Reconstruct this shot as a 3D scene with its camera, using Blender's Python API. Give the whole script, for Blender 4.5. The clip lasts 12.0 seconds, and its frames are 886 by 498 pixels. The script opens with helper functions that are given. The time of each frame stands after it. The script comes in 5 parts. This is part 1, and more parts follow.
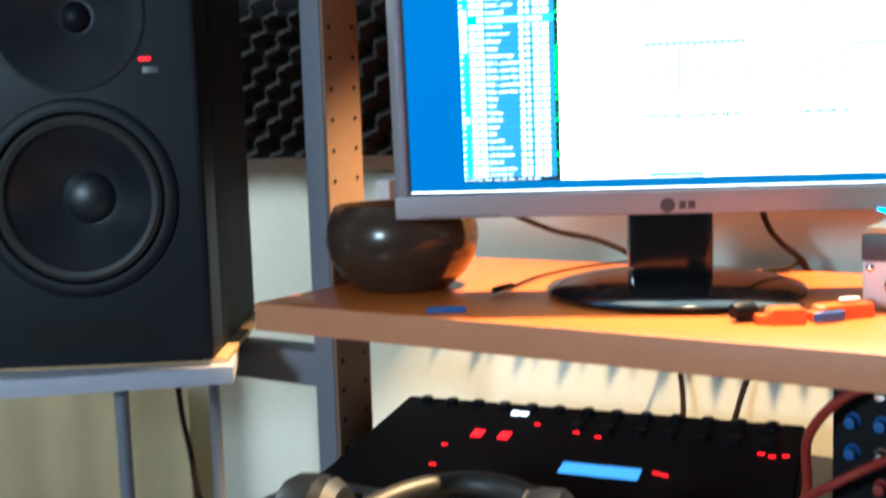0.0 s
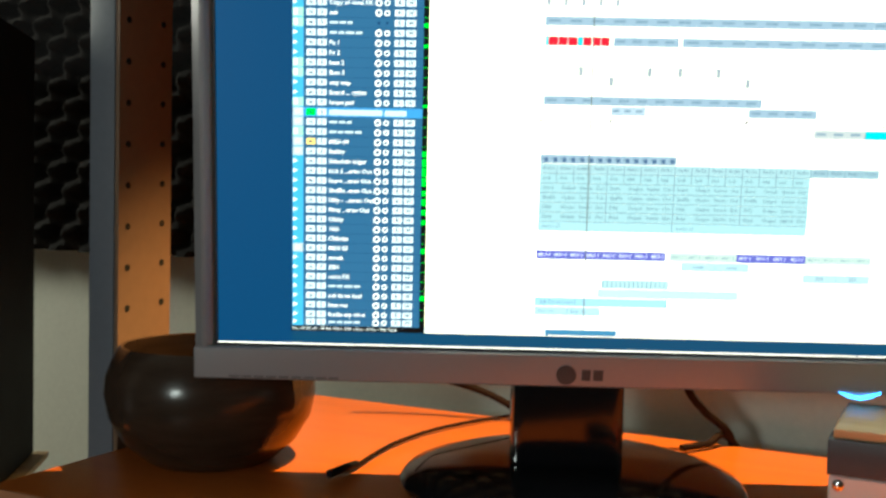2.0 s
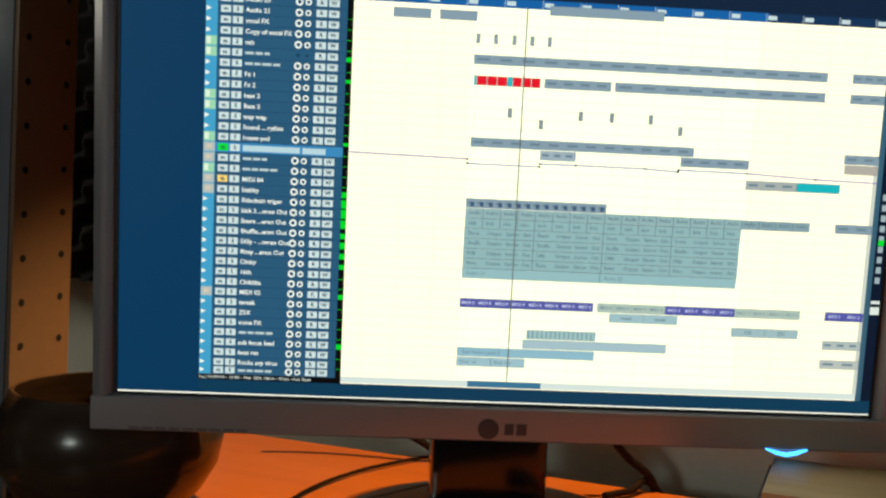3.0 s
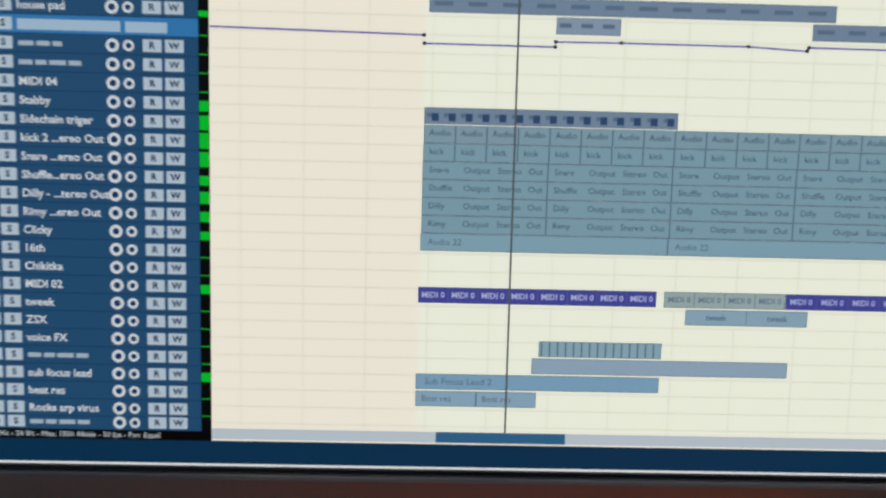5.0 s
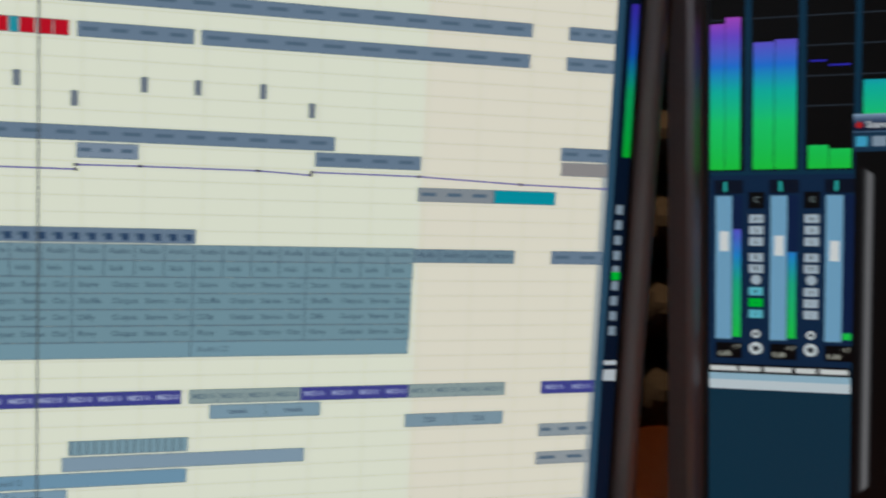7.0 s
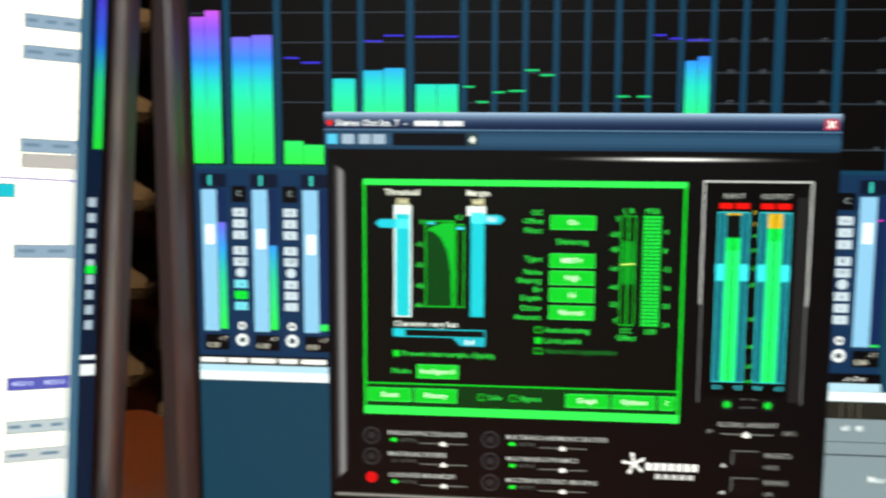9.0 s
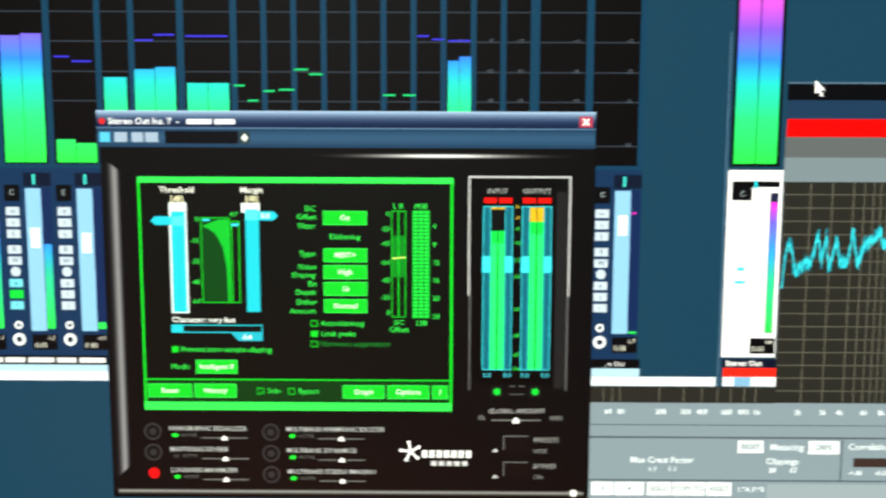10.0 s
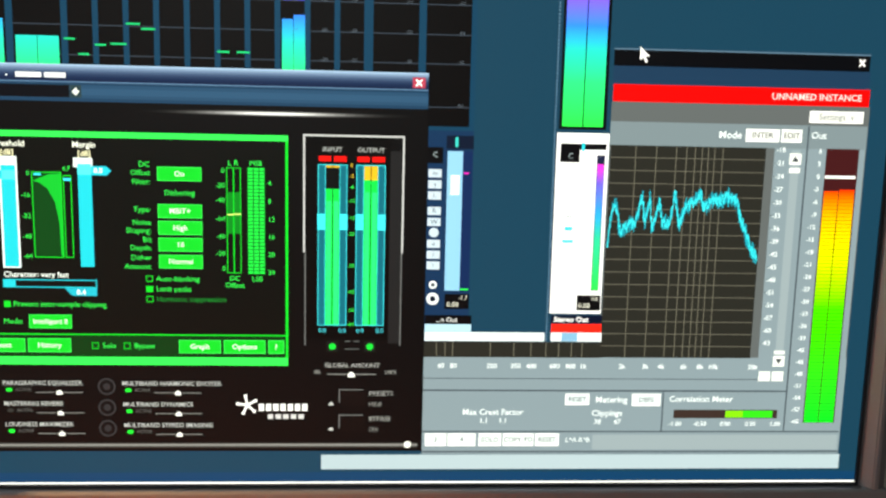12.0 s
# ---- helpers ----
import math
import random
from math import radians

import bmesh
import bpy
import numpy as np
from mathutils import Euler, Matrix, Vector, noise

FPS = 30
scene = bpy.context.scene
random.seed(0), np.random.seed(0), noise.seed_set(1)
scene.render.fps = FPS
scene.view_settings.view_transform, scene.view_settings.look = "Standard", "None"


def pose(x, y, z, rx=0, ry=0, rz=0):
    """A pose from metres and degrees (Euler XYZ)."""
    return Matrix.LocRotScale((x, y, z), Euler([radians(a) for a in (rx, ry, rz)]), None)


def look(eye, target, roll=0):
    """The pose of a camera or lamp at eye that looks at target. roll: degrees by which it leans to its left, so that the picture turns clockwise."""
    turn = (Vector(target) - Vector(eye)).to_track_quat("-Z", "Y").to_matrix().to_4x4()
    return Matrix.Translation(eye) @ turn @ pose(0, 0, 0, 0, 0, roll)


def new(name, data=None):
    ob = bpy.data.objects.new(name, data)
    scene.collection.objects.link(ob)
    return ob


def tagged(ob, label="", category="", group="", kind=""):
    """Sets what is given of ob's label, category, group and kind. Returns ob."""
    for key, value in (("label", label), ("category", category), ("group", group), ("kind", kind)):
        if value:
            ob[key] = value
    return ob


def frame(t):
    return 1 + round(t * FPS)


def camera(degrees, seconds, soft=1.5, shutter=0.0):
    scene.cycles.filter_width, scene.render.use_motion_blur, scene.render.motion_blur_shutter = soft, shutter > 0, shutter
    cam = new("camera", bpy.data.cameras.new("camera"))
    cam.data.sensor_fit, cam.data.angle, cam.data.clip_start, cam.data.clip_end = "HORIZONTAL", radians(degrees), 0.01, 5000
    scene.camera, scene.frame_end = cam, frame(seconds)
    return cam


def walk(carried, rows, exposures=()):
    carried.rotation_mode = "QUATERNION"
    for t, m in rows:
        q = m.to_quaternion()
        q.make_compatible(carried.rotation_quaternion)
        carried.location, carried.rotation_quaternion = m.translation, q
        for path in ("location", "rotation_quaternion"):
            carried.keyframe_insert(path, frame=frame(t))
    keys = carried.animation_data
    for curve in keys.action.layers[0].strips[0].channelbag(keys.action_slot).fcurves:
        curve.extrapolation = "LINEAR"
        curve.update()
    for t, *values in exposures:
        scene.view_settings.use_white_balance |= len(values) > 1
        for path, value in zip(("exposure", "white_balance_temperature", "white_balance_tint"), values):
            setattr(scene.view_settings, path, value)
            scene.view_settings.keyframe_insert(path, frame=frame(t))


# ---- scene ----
cam = camera(47.5, 12.0, soft=2.3, shutter=0.5)
PATH = [
    (0, (0.151, -0.92, 1.146), (-0.114, 1.051, 0.936), -1.8),
    (0.3, (0.119, -0.885, 1.148), (-0.052, 1.101, 1.032), -1.0),
    (0.5, (0.098, -0.861, 1.149), (-0.01, 1.135, 1.084), -0.5),
    (0.8, (0.122, -0.803, 1.163), (0.030, 1.194, 1.132), 0.4),
    (1, (0.138, -0.766, 1.171), (0.054, 1.231, 1.102), 1.0),
    (1.5, (0.157, -0.701, 1.184), (0.055, 1.293, 1.067), 0.1),
    (2, (0.162, -0.665, 1.193), (0.121, 1.332, 1.11), 1.2),
    (2.3, (0.161, -0.654, 1.197), (0.159, 1.345, 1.144), 2.0),
    (2.5, (0.161, -0.646, 1.199), (0.185, 1.353, 1.144), 2.5),
    (3, (0.162, -0.631, 1.218), (0.276, 1.365, 1.149), 2.5),
    (3.2, (0.165, -0.623, 1.21), (0.271, 1.374, 1.169), 2.2),
    (4.8, (0.205, -0.381, 1.195), (0.281, 1.616, 1.116), 1.2),
    (5, (0.209, -0.358, 1.197), (0.26, 1.639, 1.099), 1.3),
    (5.5, (0.212, -0.336, 1.204), (0.399, 1.649, 1.048), 1.5),
    (5.8, (0.211, -0.346, 1.213), (0.474, 1.628, 1.082), 2.1),
    (6, (0.211, -0.353, 1.219), (0.558, 1.614, 1.134), 2.6),
    (6.5, (0.234, -0.378, 1.24), (0.734, 1.556, 1.145), 2.9),
    (6.7, (0.254, -0.392, 1.231), (0.777, 1.538, 1.192), 2.0),
    (8.3, (0.351, -0.426, 1.239), (1.18, 1.392, 1.155), 1.4),
    (8.5, (0.371, -0.435, 1.241), (1.206, 1.38, 1.152), 1.5),
    (9, (0.401, -0.457, 1.245), (1.36, 1.295, 1.154), 1.9),
    (9.5, (0.425, -0.48, 1.249), (1.469, 1.223, 1.145), 1.8),
    (10, (0.446, -0.497, 1.243), (1.559, 1.163, 1.166), 1.4),
    (10.5, (0.449, -0.506, 1.246), (1.654, 1.087, 1.155), 2.3),
    (11, (0.464, -0.523, 1.23), (1.707, 1.043, 1.169), 2.0),
    (11.5, (0.478, -0.531, 1.246), (1.707, 1.038, 1.088), 2.0),
    (12, (0.473, -0.527, 1.244), (1.708, 1.038, 1.091), 2.2),
]
# seconds, stops, kelvin, tint
EXPOSURES = [
    (0, 2.6, 5250, -4), (1.0, 2.25, 5750, -6), (1.5, 1.8, 6100, -6), (2.0, 1.12, 6900, -6), (2.5, 0.58, 7400, -5), (3.2, -0.02, 7200, 0), (4.8, -0.5, 6400, 11),
    (5.5, -0.65, 6400, 11), (6.0, -0.78, 6400, 10), (6.7, -0.8, 6300, 8), (8.3, -0.08, 6700, 3), (9.0, 0.5, 6900, 4), (9.5, 0.75, 7000, 4), (12.0, 0.75, 7000, 4),
]
walk(cam, [(t, look(eye, target, roll)) for t, eye, target, roll in PATH], EXPOSURES)

# ---- world and light ----
world = bpy.data.worlds.new("world")
scene.world = world
world.use_nodes = True
world.node_tree.nodes["Background"].inputs[0].default_value = (0.35, 0.42, 0.5, 1)
world.node_tree.nodes["Background"].inputs[1].default_value = 0.05


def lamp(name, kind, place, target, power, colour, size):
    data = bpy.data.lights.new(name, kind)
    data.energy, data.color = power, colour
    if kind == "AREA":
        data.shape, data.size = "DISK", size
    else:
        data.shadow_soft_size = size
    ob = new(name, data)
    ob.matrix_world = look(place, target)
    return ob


spot = lamp("shelf_spot_light", "SPOT", (0.332, 0.040, 1.87), (0.332, 0.0401, 1.0), 48.0, (1.0, 0.58, 0.26), 0.010)
spot.data.spot_size, spot.data.spot_blend = math.radians(68), 0.3
lamp("room_light", "POINT", (-1.4, 0.36, 1.75), (0, 0, 1), 16.0, (1.0, 0.98, 0.94), 0.22)
# Added cool fill from the front left; no window is built there.
lamp("front_fill_light", "AREA", (-0.95, -2.0, 1.45), (-0.1, 0.3, 1.0), 4.6, (0.86, 0.93, 1.0), 0.3)


# ---- materials ----
def nodes_of(name):
    m = bpy.data.materials.new(name)
    m.use_nodes = True
    return m, m.node_tree, m.node_tree.nodes["Principled BSDF"]


def surface(name, colour, rough=0.5, metal=0.0, vary=0.15, grain=60.0, stain=6.0, bump=0.1, depth=0.001, spec=0.5, stretch=(1, 1, 1)):
    """A plain surface with fine grain, broad stains and relief, in object space."""
    m, tree, out = nodes_of(name)
    link = tree.links.new
    place = tree.nodes.new("ShaderNodeTexCoord")
    scale = tree.nodes.new("ShaderNodeMapping")
    scale.inputs["Scale"].default_value = stretch
    link(place.outputs["Object"], scale.inputs["Vector"])
    fine, broad = tree.nodes.new("ShaderNodeTexNoise"), tree.nodes.new("ShaderNodeTexNoise")
    fine.inputs["Scale"].default_value, broad.inputs["Scale"].default_value = grain, stain
    fine.inputs["Detail"].default_value, broad.inputs["Detail"].default_value = 6, 4
    both = tree.nodes.new("ShaderNodeMath")
    both.operation = "ADD"
    for n, tex in enumerate((fine, broad)):
        link(scale.outputs[0], tex.inputs["Vector"])
        link(tex.outputs["Fac"], both.inputs[n])
    ramp = tree.nodes.new("ShaderNodeMapRange")
    ramp.inputs["From Min"].default_value, ramp.inputs["From Max"].default_value = 0.6, 1.4
    ramp.inputs["To Min"].default_value, ramp.inputs["To Max"].default_value = 1 - vary, 1 + vary
    link(both.outputs[0], ramp.inputs["Value"])
    tint = tree.nodes.new("ShaderNodeVectorMath")
    tint.operation = "SCALE"
    tint.inputs[0].default_value = colour
    link(ramp.outputs[0], tint.inputs["Scale"])
    link(tint.outputs[0], out.inputs["Base Color"])
    gloss = tree.nodes.new("ShaderNodeMapRange")
    gloss.inputs["To Min"].default_value, gloss.inputs["To Max"].default_value = max(rough - 0.08, 0.02), min(rough + 0.1, 1)
    link(broad.outputs["Fac"], gloss.inputs["Value"])
    link(gloss.outputs[0], out.inputs["Roughness"])
    out.inputs["Metallic"].default_value = metal
    out.inputs["Specular IOR Level"].default_value = spec
    if bump:
        relief = tree.nodes.new("ShaderNodeBump")
        relief.inputs["Strength"].default_value, relief.inputs["Distance"].default_value = bump, depth
        link(fine.outputs["Fac"], relief.inputs["Height"])
        link(relief.outputs[0], out.inputs["Normal"])
    return m


def wood(name, dark, light, along=(3, 60, 60), rough=0.35):
    m, tree, out = nodes_of(name)
    link = tree.links.new
    place, scale = tree.nodes.new("ShaderNodeTexCoord"), tree.nodes.new("ShaderNodeMapping")
    scale.inputs["Scale"].default_value = along
    link(place.outputs["Object"], scale.inputs["Vector"])
    grain, broad = tree.nodes.new("ShaderNodeTexNoise"), tree.nodes.new("ShaderNodeTexNoise")
    grain.inputs["Scale"].default_value, grain.inputs["Detail"].default_value, grain.inputs["Distortion"].default_value = 1.6, 8, 0.6
    broad.inputs["Scale"].default_value = 0.35
    mix = tree.nodes.new("ShaderNodeMath")
    mix.operation = "MULTIPLY_ADD"
    mix.inputs[1].default_value = 0.65
    for tex in (grain, broad):
        link(scale.outputs[0], tex.inputs["Vector"])
    half = tree.nodes.new("ShaderNodeMath")
    half.operation = "MULTIPLY"
    half.inputs[1].default_value = 0.35
    link(broad.outputs["Fac"], half.inputs[0])
    link(grain.outputs["Fac"], mix.inputs[0])
    link(half.outputs[0], mix.inputs[2])
    ramp = tree.nodes.new("ShaderNodeValToRGB")
    ramp.color_ramp.elements[0].position, ramp.color_ramp.elements[0].color = 0.3, (*dark, 1)
    ramp.color_ramp.elements[1].position, ramp.color_ramp.elements[1].color = 0.7, (*light, 1)
    link(mix.outputs[0], ramp.inputs[0])
    link(ramp.outputs[0], out.inputs["Base Color"])
    out.inputs["Roughness"].default_value = rough
    relief = tree.nodes.new("ShaderNodeBump")
    relief.inputs["Strength"].default_value, relief.inputs["Distance"].default_value = 0.06, 0.0005
    link(grain.outputs["Fac"], relief.inputs["Height"])
    link(relief.outputs[0], out.inputs["Normal"])
    return m


def glow(name, colour, strength=1.0):
    """What gives off light: a display's pixels, an indicator lamp."""
    m, tree, out = nodes_of(name)
    out.inputs["Base Color"].default_value = (0.01, 0.01, 0.01, 1)
    out.inputs["Roughness"].default_value = 0.45
    out.inputs["Specular IOR Level"].default_value = 0.2
    out.inputs["Emission Color"].default_value = (*colour, 1)
    out.inputs["Emission Strength"].default_value = strength
    return m


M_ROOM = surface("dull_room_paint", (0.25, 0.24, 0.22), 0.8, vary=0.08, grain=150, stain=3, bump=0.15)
M_WALL = surface("painted_plaster", (0.66, 0.65, 0.57), 0.75, vary=0.06, grain=180, stain=3, bump=0.15)
M_FLOOR = wood("floor_wood", (0.16, 0.09, 0.05), (0.26, 0.16, 0.09))
M_SHELF = wood("beech_laminate", (0.44, 0.105, 0.016), (0.56, 0.148, 0.025), (2.5, 45, 45), 0.3)
M_EDGE = surface("beech_edge_band", (0.48, 0.205, 0.105), 0.45, vary=0.08, grain=90, stain=8, bump=0.05)
M_POST_WOOD = surface("tan_drilled_board", (0.21, 0.125, 0.08), 0.55, vary=0.08, grain=120, stain=9, bump=0.08)
M_GREY = surface("grey_painted_steel", (0.17, 0.18, 0.22), 0.45, vary=0.08, grain=150, stain=7, bump=0.06)
M_FOAM = surface("charcoal_foam", (0.026, 0.024, 0.024), 0.95, vary=0.25, grain=420, stain=14, bump=0.5, depth=0.002, spec=0.1)
M_BLACK = surface("black_satin", (0.0045, 0.0055, 0.009), 0.45, vary=0.15, grain=200, stain=9, bump=0.04, spec=0.15)
M_BLACKMATT = surface("black_matt", (0.006, 0.006, 0.008), 0.7, vary=0.2, grain=220, stain=12, bump=0.1, spec=0.2)
M_GLOSS = surface("piano_black", (0.006, 0.006, 0.008), 0.06, vary=0.1, grain=40, stain=5, bump=0.0)
M_SILVER = surface("silver_plastic", (0.37, 0.355, 0.385), 0.36, metal=0.35, vary=0.04, grain=700, stain=6, bump=0.03)
M_BEZIN = surface("dark_rim", (0.02, 0.02, 0.025), 0.5, vary=0.1)
M_HOLE = surface("hole_dark", (0.004, 0.004, 0.004), 0.9, vary=0.1, bump=0)
M_BOWL = surface("dark_glazed_stoneware", (0.05, 0.03, 0.021), 0.2, vary=0.35, grain=30, stain=11, bump=0.12, depth=0.001, stretch=(1, 1, 5))
M_CONE = surface("woofer_cone", (0.009, 0.011, 0.017), 0.36, vary=0.2, grain=90, stain=12, bump=0.1)
M_RUBBER = surface("rubber", (0.02, 0.02, 0.022), 0.45, vary=0.15)
M_CABLE = surface("cable_sheath", (0.012, 0.006, 0.005), 0.75, vary=0.15, spec=0.12)
M_REDCABLE = surface("red_cable", (0.3, 0.03, 0.02), 0.45, vary=0.15)
M_BLUE = surface("blue_plastic", (0.01, 0.1, 0.35), 0.45, vary=0.1)
M_ORANGE = surface("orange_plastic", (0.78, 0.13, 0.025), 0.2, vary=0.12)
M_WHITE = surface("white_enamel", (0.62, 0.62, 0.66), 0.35, vary=0.05)
M_NAVY = surface("dark_navy_panel", (0.02, 0.022, 0.035), 0.4, vary=0.12)
M_CHROME = surface("chrome", (0.7, 0.7, 0.72), 0.15, metal=1.0, vary=0.05)
M_PALEWOOD = wood("raw_pine", (0.42, 0.27, 0.13), (0.55, 0.38, 0.2), (8, 60, 60), 0.55)
M_DESK = surface("grey_desk_top", (0.12, 0.12, 0.14), 0.5, vary=0.1, grain=130, stain=6)
M_STAND = surface("lavender_board", (0.42, 0.43, 0.52), 0.45, vary=0.07)
M_CURTAIN = surface("beige_cloth", (0.46, 0.39, 0.25), 0.9, vary=0.12, grain=300, stain=5, bump=0.3, spec=0.2)
M_KEYS = surface("grey_plastic", (0.1, 0.1, 0.11), 0.5, vary=0.08, grain=260, stain=9)
M_LED_RED = glow("red_indicator", (1.0, 0.003, 0.01), 0.6)
M_LED_BLUE = glow("blue_indicator", (0.03, 0.3, 1.0), 5)
M_LED_WHITE = glow("white_indicator", (0.9, 0.95, 1.0), 1.2)
M_LCD = glow("lcd_backlight", (0.1, 0.32, 0.75), 0.3)


# ---- building helpers ----
def mesh_of(name, bm):
    data = bpy.data.meshes.new(name)
    bmesh.ops.recalc_face_normals(bm, faces=bm.faces)
    bm.to_mesh(data)
    bm.free()
    return data


def shaded(data, angle=0.6):
    for poly in data.polygons:
        poly.use_smooth = True
    data.set_sharp_from_angle(angle=angle)


def part(name, bm, material, parent, label="", place=None, smooth=True):
    """Links a bmesh as one mesh object under a thing or a part."""
    data = mesh_of(name, bm)
    if smooth:
        shaded(data)
    data.materials.append(material)
    ob = new(name, data)
    ob.parent = parent
    if place is not None:
        ob.matrix_basis = place
    return tagged(ob, label)


def thing(name, m, label, category, group="", kind=""):
    ob = new(name)
    ob.empty_display_size = 0.02
    ob.matrix_basis = m
    return tagged(ob, label, category, group, kind)


def box(x0, x1, y0, y1, z0, z1, bevel=0.0, seg=2):
    bm = bmesh.new()
    bmesh.ops.create_cube(bm, size=1, matrix=Matrix.LocRotScale(((x0 + x1) / 2, (y0 + y1) / 2, (z0 + z1) / 2), None, (abs(x1 - x0), abs(y1 - y0), abs(z1 - z0))))
    if bevel:
        bmesh.ops.bevel(bm, geom=bm.edges[:], offset=bevel, segments=seg, affect="EDGES", profile=0.7)
    return bm


def lathe(profile, steps=48, squash=(1, 1)):
    """A solid of revolution about z from (radius, height) pairs."""
    bm = bmesh.new()
    rings = []
    for r, z in profile:
        if r < 1e-6:
            rings.append([bm.verts.new((0, 0, z))])
        else:
            rings.append([bm.verts.new((r * squash[0] * math.cos(2 * math.pi * k / steps), r * squash[1] * math.sin(2 * math.pi * k / steps), z)) for k in range(steps)])
    for a, b in zip(rings, rings[1:]):
        for k in range(steps):
            j = (k + 1) % steps
            if len(a) == 1 and len(b) > 1:
                bm.faces.new((a[0], b[k], b[j]))
            elif len(b) == 1 and len(a) > 1:
                bm.faces.new((a[k], a[j], b[0]))
            elif len(a) > 1:
                bm.faces.new((a[k], a[j], b[j], b[k]))
    return bm


def tube(points, radius, steps=10, per=8):
    """A round cord through the points, smoothed."""
    pts = [Vector(p) for p in points]
    line = []
    for i in range(len(pts) - 1):
        p0, p1, p2, p3 = pts[max(i - 1, 0)], pts[i], pts[i + 1], pts[min(i + 2, len(pts) - 1)]
        for k in range(per):
            t = k / per
            line.append(0.5 * ((2 * p1) + (p2 - p0) * t + (2 * p0 - 5 * p1 + 4 * p2 - p3) * t * t + (3 * p1 - p0 - 3 * p2 + p3) * t ** 3))
    line.append(pts[-1])
    bm = bmesh.new()
    rings = []
    for i, p in enumerate(line):
        way = (line[min(i + 1, len(line) - 1)] - line[max(i - 1, 0)]).normalized()
        side = way.cross(Vector((0.13, 0.2, 1))).normalized()
        up = side.cross(way)
        rings.append([bm.verts.new(p + radius * (math.cos(2 * math.pi * k / steps) * side + math.sin(2 * math.pi * k / steps) * up)) for k in range(steps)])
    for a, b in zip(rings, rings[1:]):
        for k in range(steps):
            bm.faces.new((a[k], a[(k + 1) % steps], b[(k + 1) % steps], b[k]))
    bm.faces.new(rings[0][::-1])
    bm.faces.new(rings[-1])
    return bm


def structure(name, bm, material, m=None, label="", category=""):
    data = mesh_of(name, bm)
    data.materials.append(material)
    ob = new(name, data)
    if m is not None:
        ob.matrix_basis = m
    return tagged(ob, label, category, kind="structure")


FACE = pose(0, 0, 0, 90, 0, 0)  # turns a solid about z so that its top looks to -y

# The desk frame: x along the shelf's front edge, y to the wall.
DESK = pose(-0.154, -0.004, 0, 0, 0, -25.5)
WALL_B, SHELF_D = 0.47, 0.39


def on_desk(a, b, z=0.0, turn=0.0):
    return DESK @ pose(a, b, z, 0, 0, turn)


# ---- room ----
structure("wall_back", box(-2.2, 2.6, WALL_B, WALL_B + 0.12, 0, 2.6), M_WALL, DESK, "cream painted plaster wall behind the shelf", "wall")
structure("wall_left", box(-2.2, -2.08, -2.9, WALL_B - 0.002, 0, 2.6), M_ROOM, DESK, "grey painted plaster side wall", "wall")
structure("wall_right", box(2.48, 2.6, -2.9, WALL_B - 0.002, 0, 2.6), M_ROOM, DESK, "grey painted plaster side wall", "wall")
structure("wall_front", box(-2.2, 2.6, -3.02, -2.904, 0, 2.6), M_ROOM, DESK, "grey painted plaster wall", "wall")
structure("floor", box(-2.2, 2.6, -3.02, WALL_B + 0.12, -0.1, -0.002), M_FLOOR, DESK, "brown wooden floor of the room", "floor")
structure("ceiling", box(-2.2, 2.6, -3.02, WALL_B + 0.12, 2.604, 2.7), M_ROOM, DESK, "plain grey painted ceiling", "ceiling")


# ---- acoustic foam ----
def foam(name, a0, a1, z0, z1, pitch=0.05, deep=0.063):
    """Egg-crate foam: one sheet of rounded peaks on a backing, hanging on the wall."""
    ob = thing(name, on_desk(a0, WALL_B - 0.0005, z0), "charcoal egg-crate acoustic foam panel on the wall", "acoustic foam")
    n = 8
    nx, nz = int((a1 - a0) / pitch * n), int((z1 - z0) / pitch * n)
    bm = bmesh.new()
    grid = []
    for i in range(nx + 1):
        col = []
        for j in range(nz + 1):
            u, v = i / n, j / n + 0.08
            h = 0.5 + 0.5 * math.cos(2 * math.pi * u) * math.cos(2 * math.pi * v)
            h = 0.034 + (deep - 0.034) * max(0.0, h) ** 1.2 + 0.002 * noise.noise((u * 0.7, v * 0.7, a0))
            col.append(bm.verts.new((i * pitch / n, -h, j * pitch / n)))
        grid.append(col)
    for i in range(nx):
        for j in range(nz):
            bm.faces.new((grid[i][j], grid[i + 1][j], grid[i + 1][j + 1], grid[i][j + 1]))
    rim = [grid[i][0] for i in range(nx + 1)] + [grid[nx][j] for j in range(1, nz + 1)] + [grid[i][nz] for i in range(nx - 1, -1, -1)] + [grid[0][j] for j in range(nz - 1, 0, -1)]
    back = [bm.verts.new((v.co.x, 0, v.co.z)) for v in rim]
    for k in range(len(rim)):
        j = (k + 1) % len(rim)
        bm.faces.new((rim[k], back[k], back[j], rim[j]))
    bm.faces.new(back)
    part("sheet", bm, M_FOAM, ob)
    return ob


foam("acoustic_foam", -0.9, -0.075, 1.131, 1.95)
foam("acoustic_foam", -0.073, 1.4, 1.116, 1.95)


# ---- shelf, uprights and beam ----
def shelf_board():
    ob = thing("desk_shelf", on_desk(0, 0, 1.0), "orange-brown beech laminate shelf with pale edge band", "shelf")
    part("board", box(0, 1.5, 0.0015, SHELF_D, -0.026, 0, 0.0012), M_SHELF, ob)
    part("edge_band", box(0, 1.5, -0.0015, 0.0012, -0.0262, -0.0002, 0.0004), M_EDGE, ob, "pale pinkish beech edge band")
    return ob


HOLE_Z, PITCH = 1.109, 0.0319


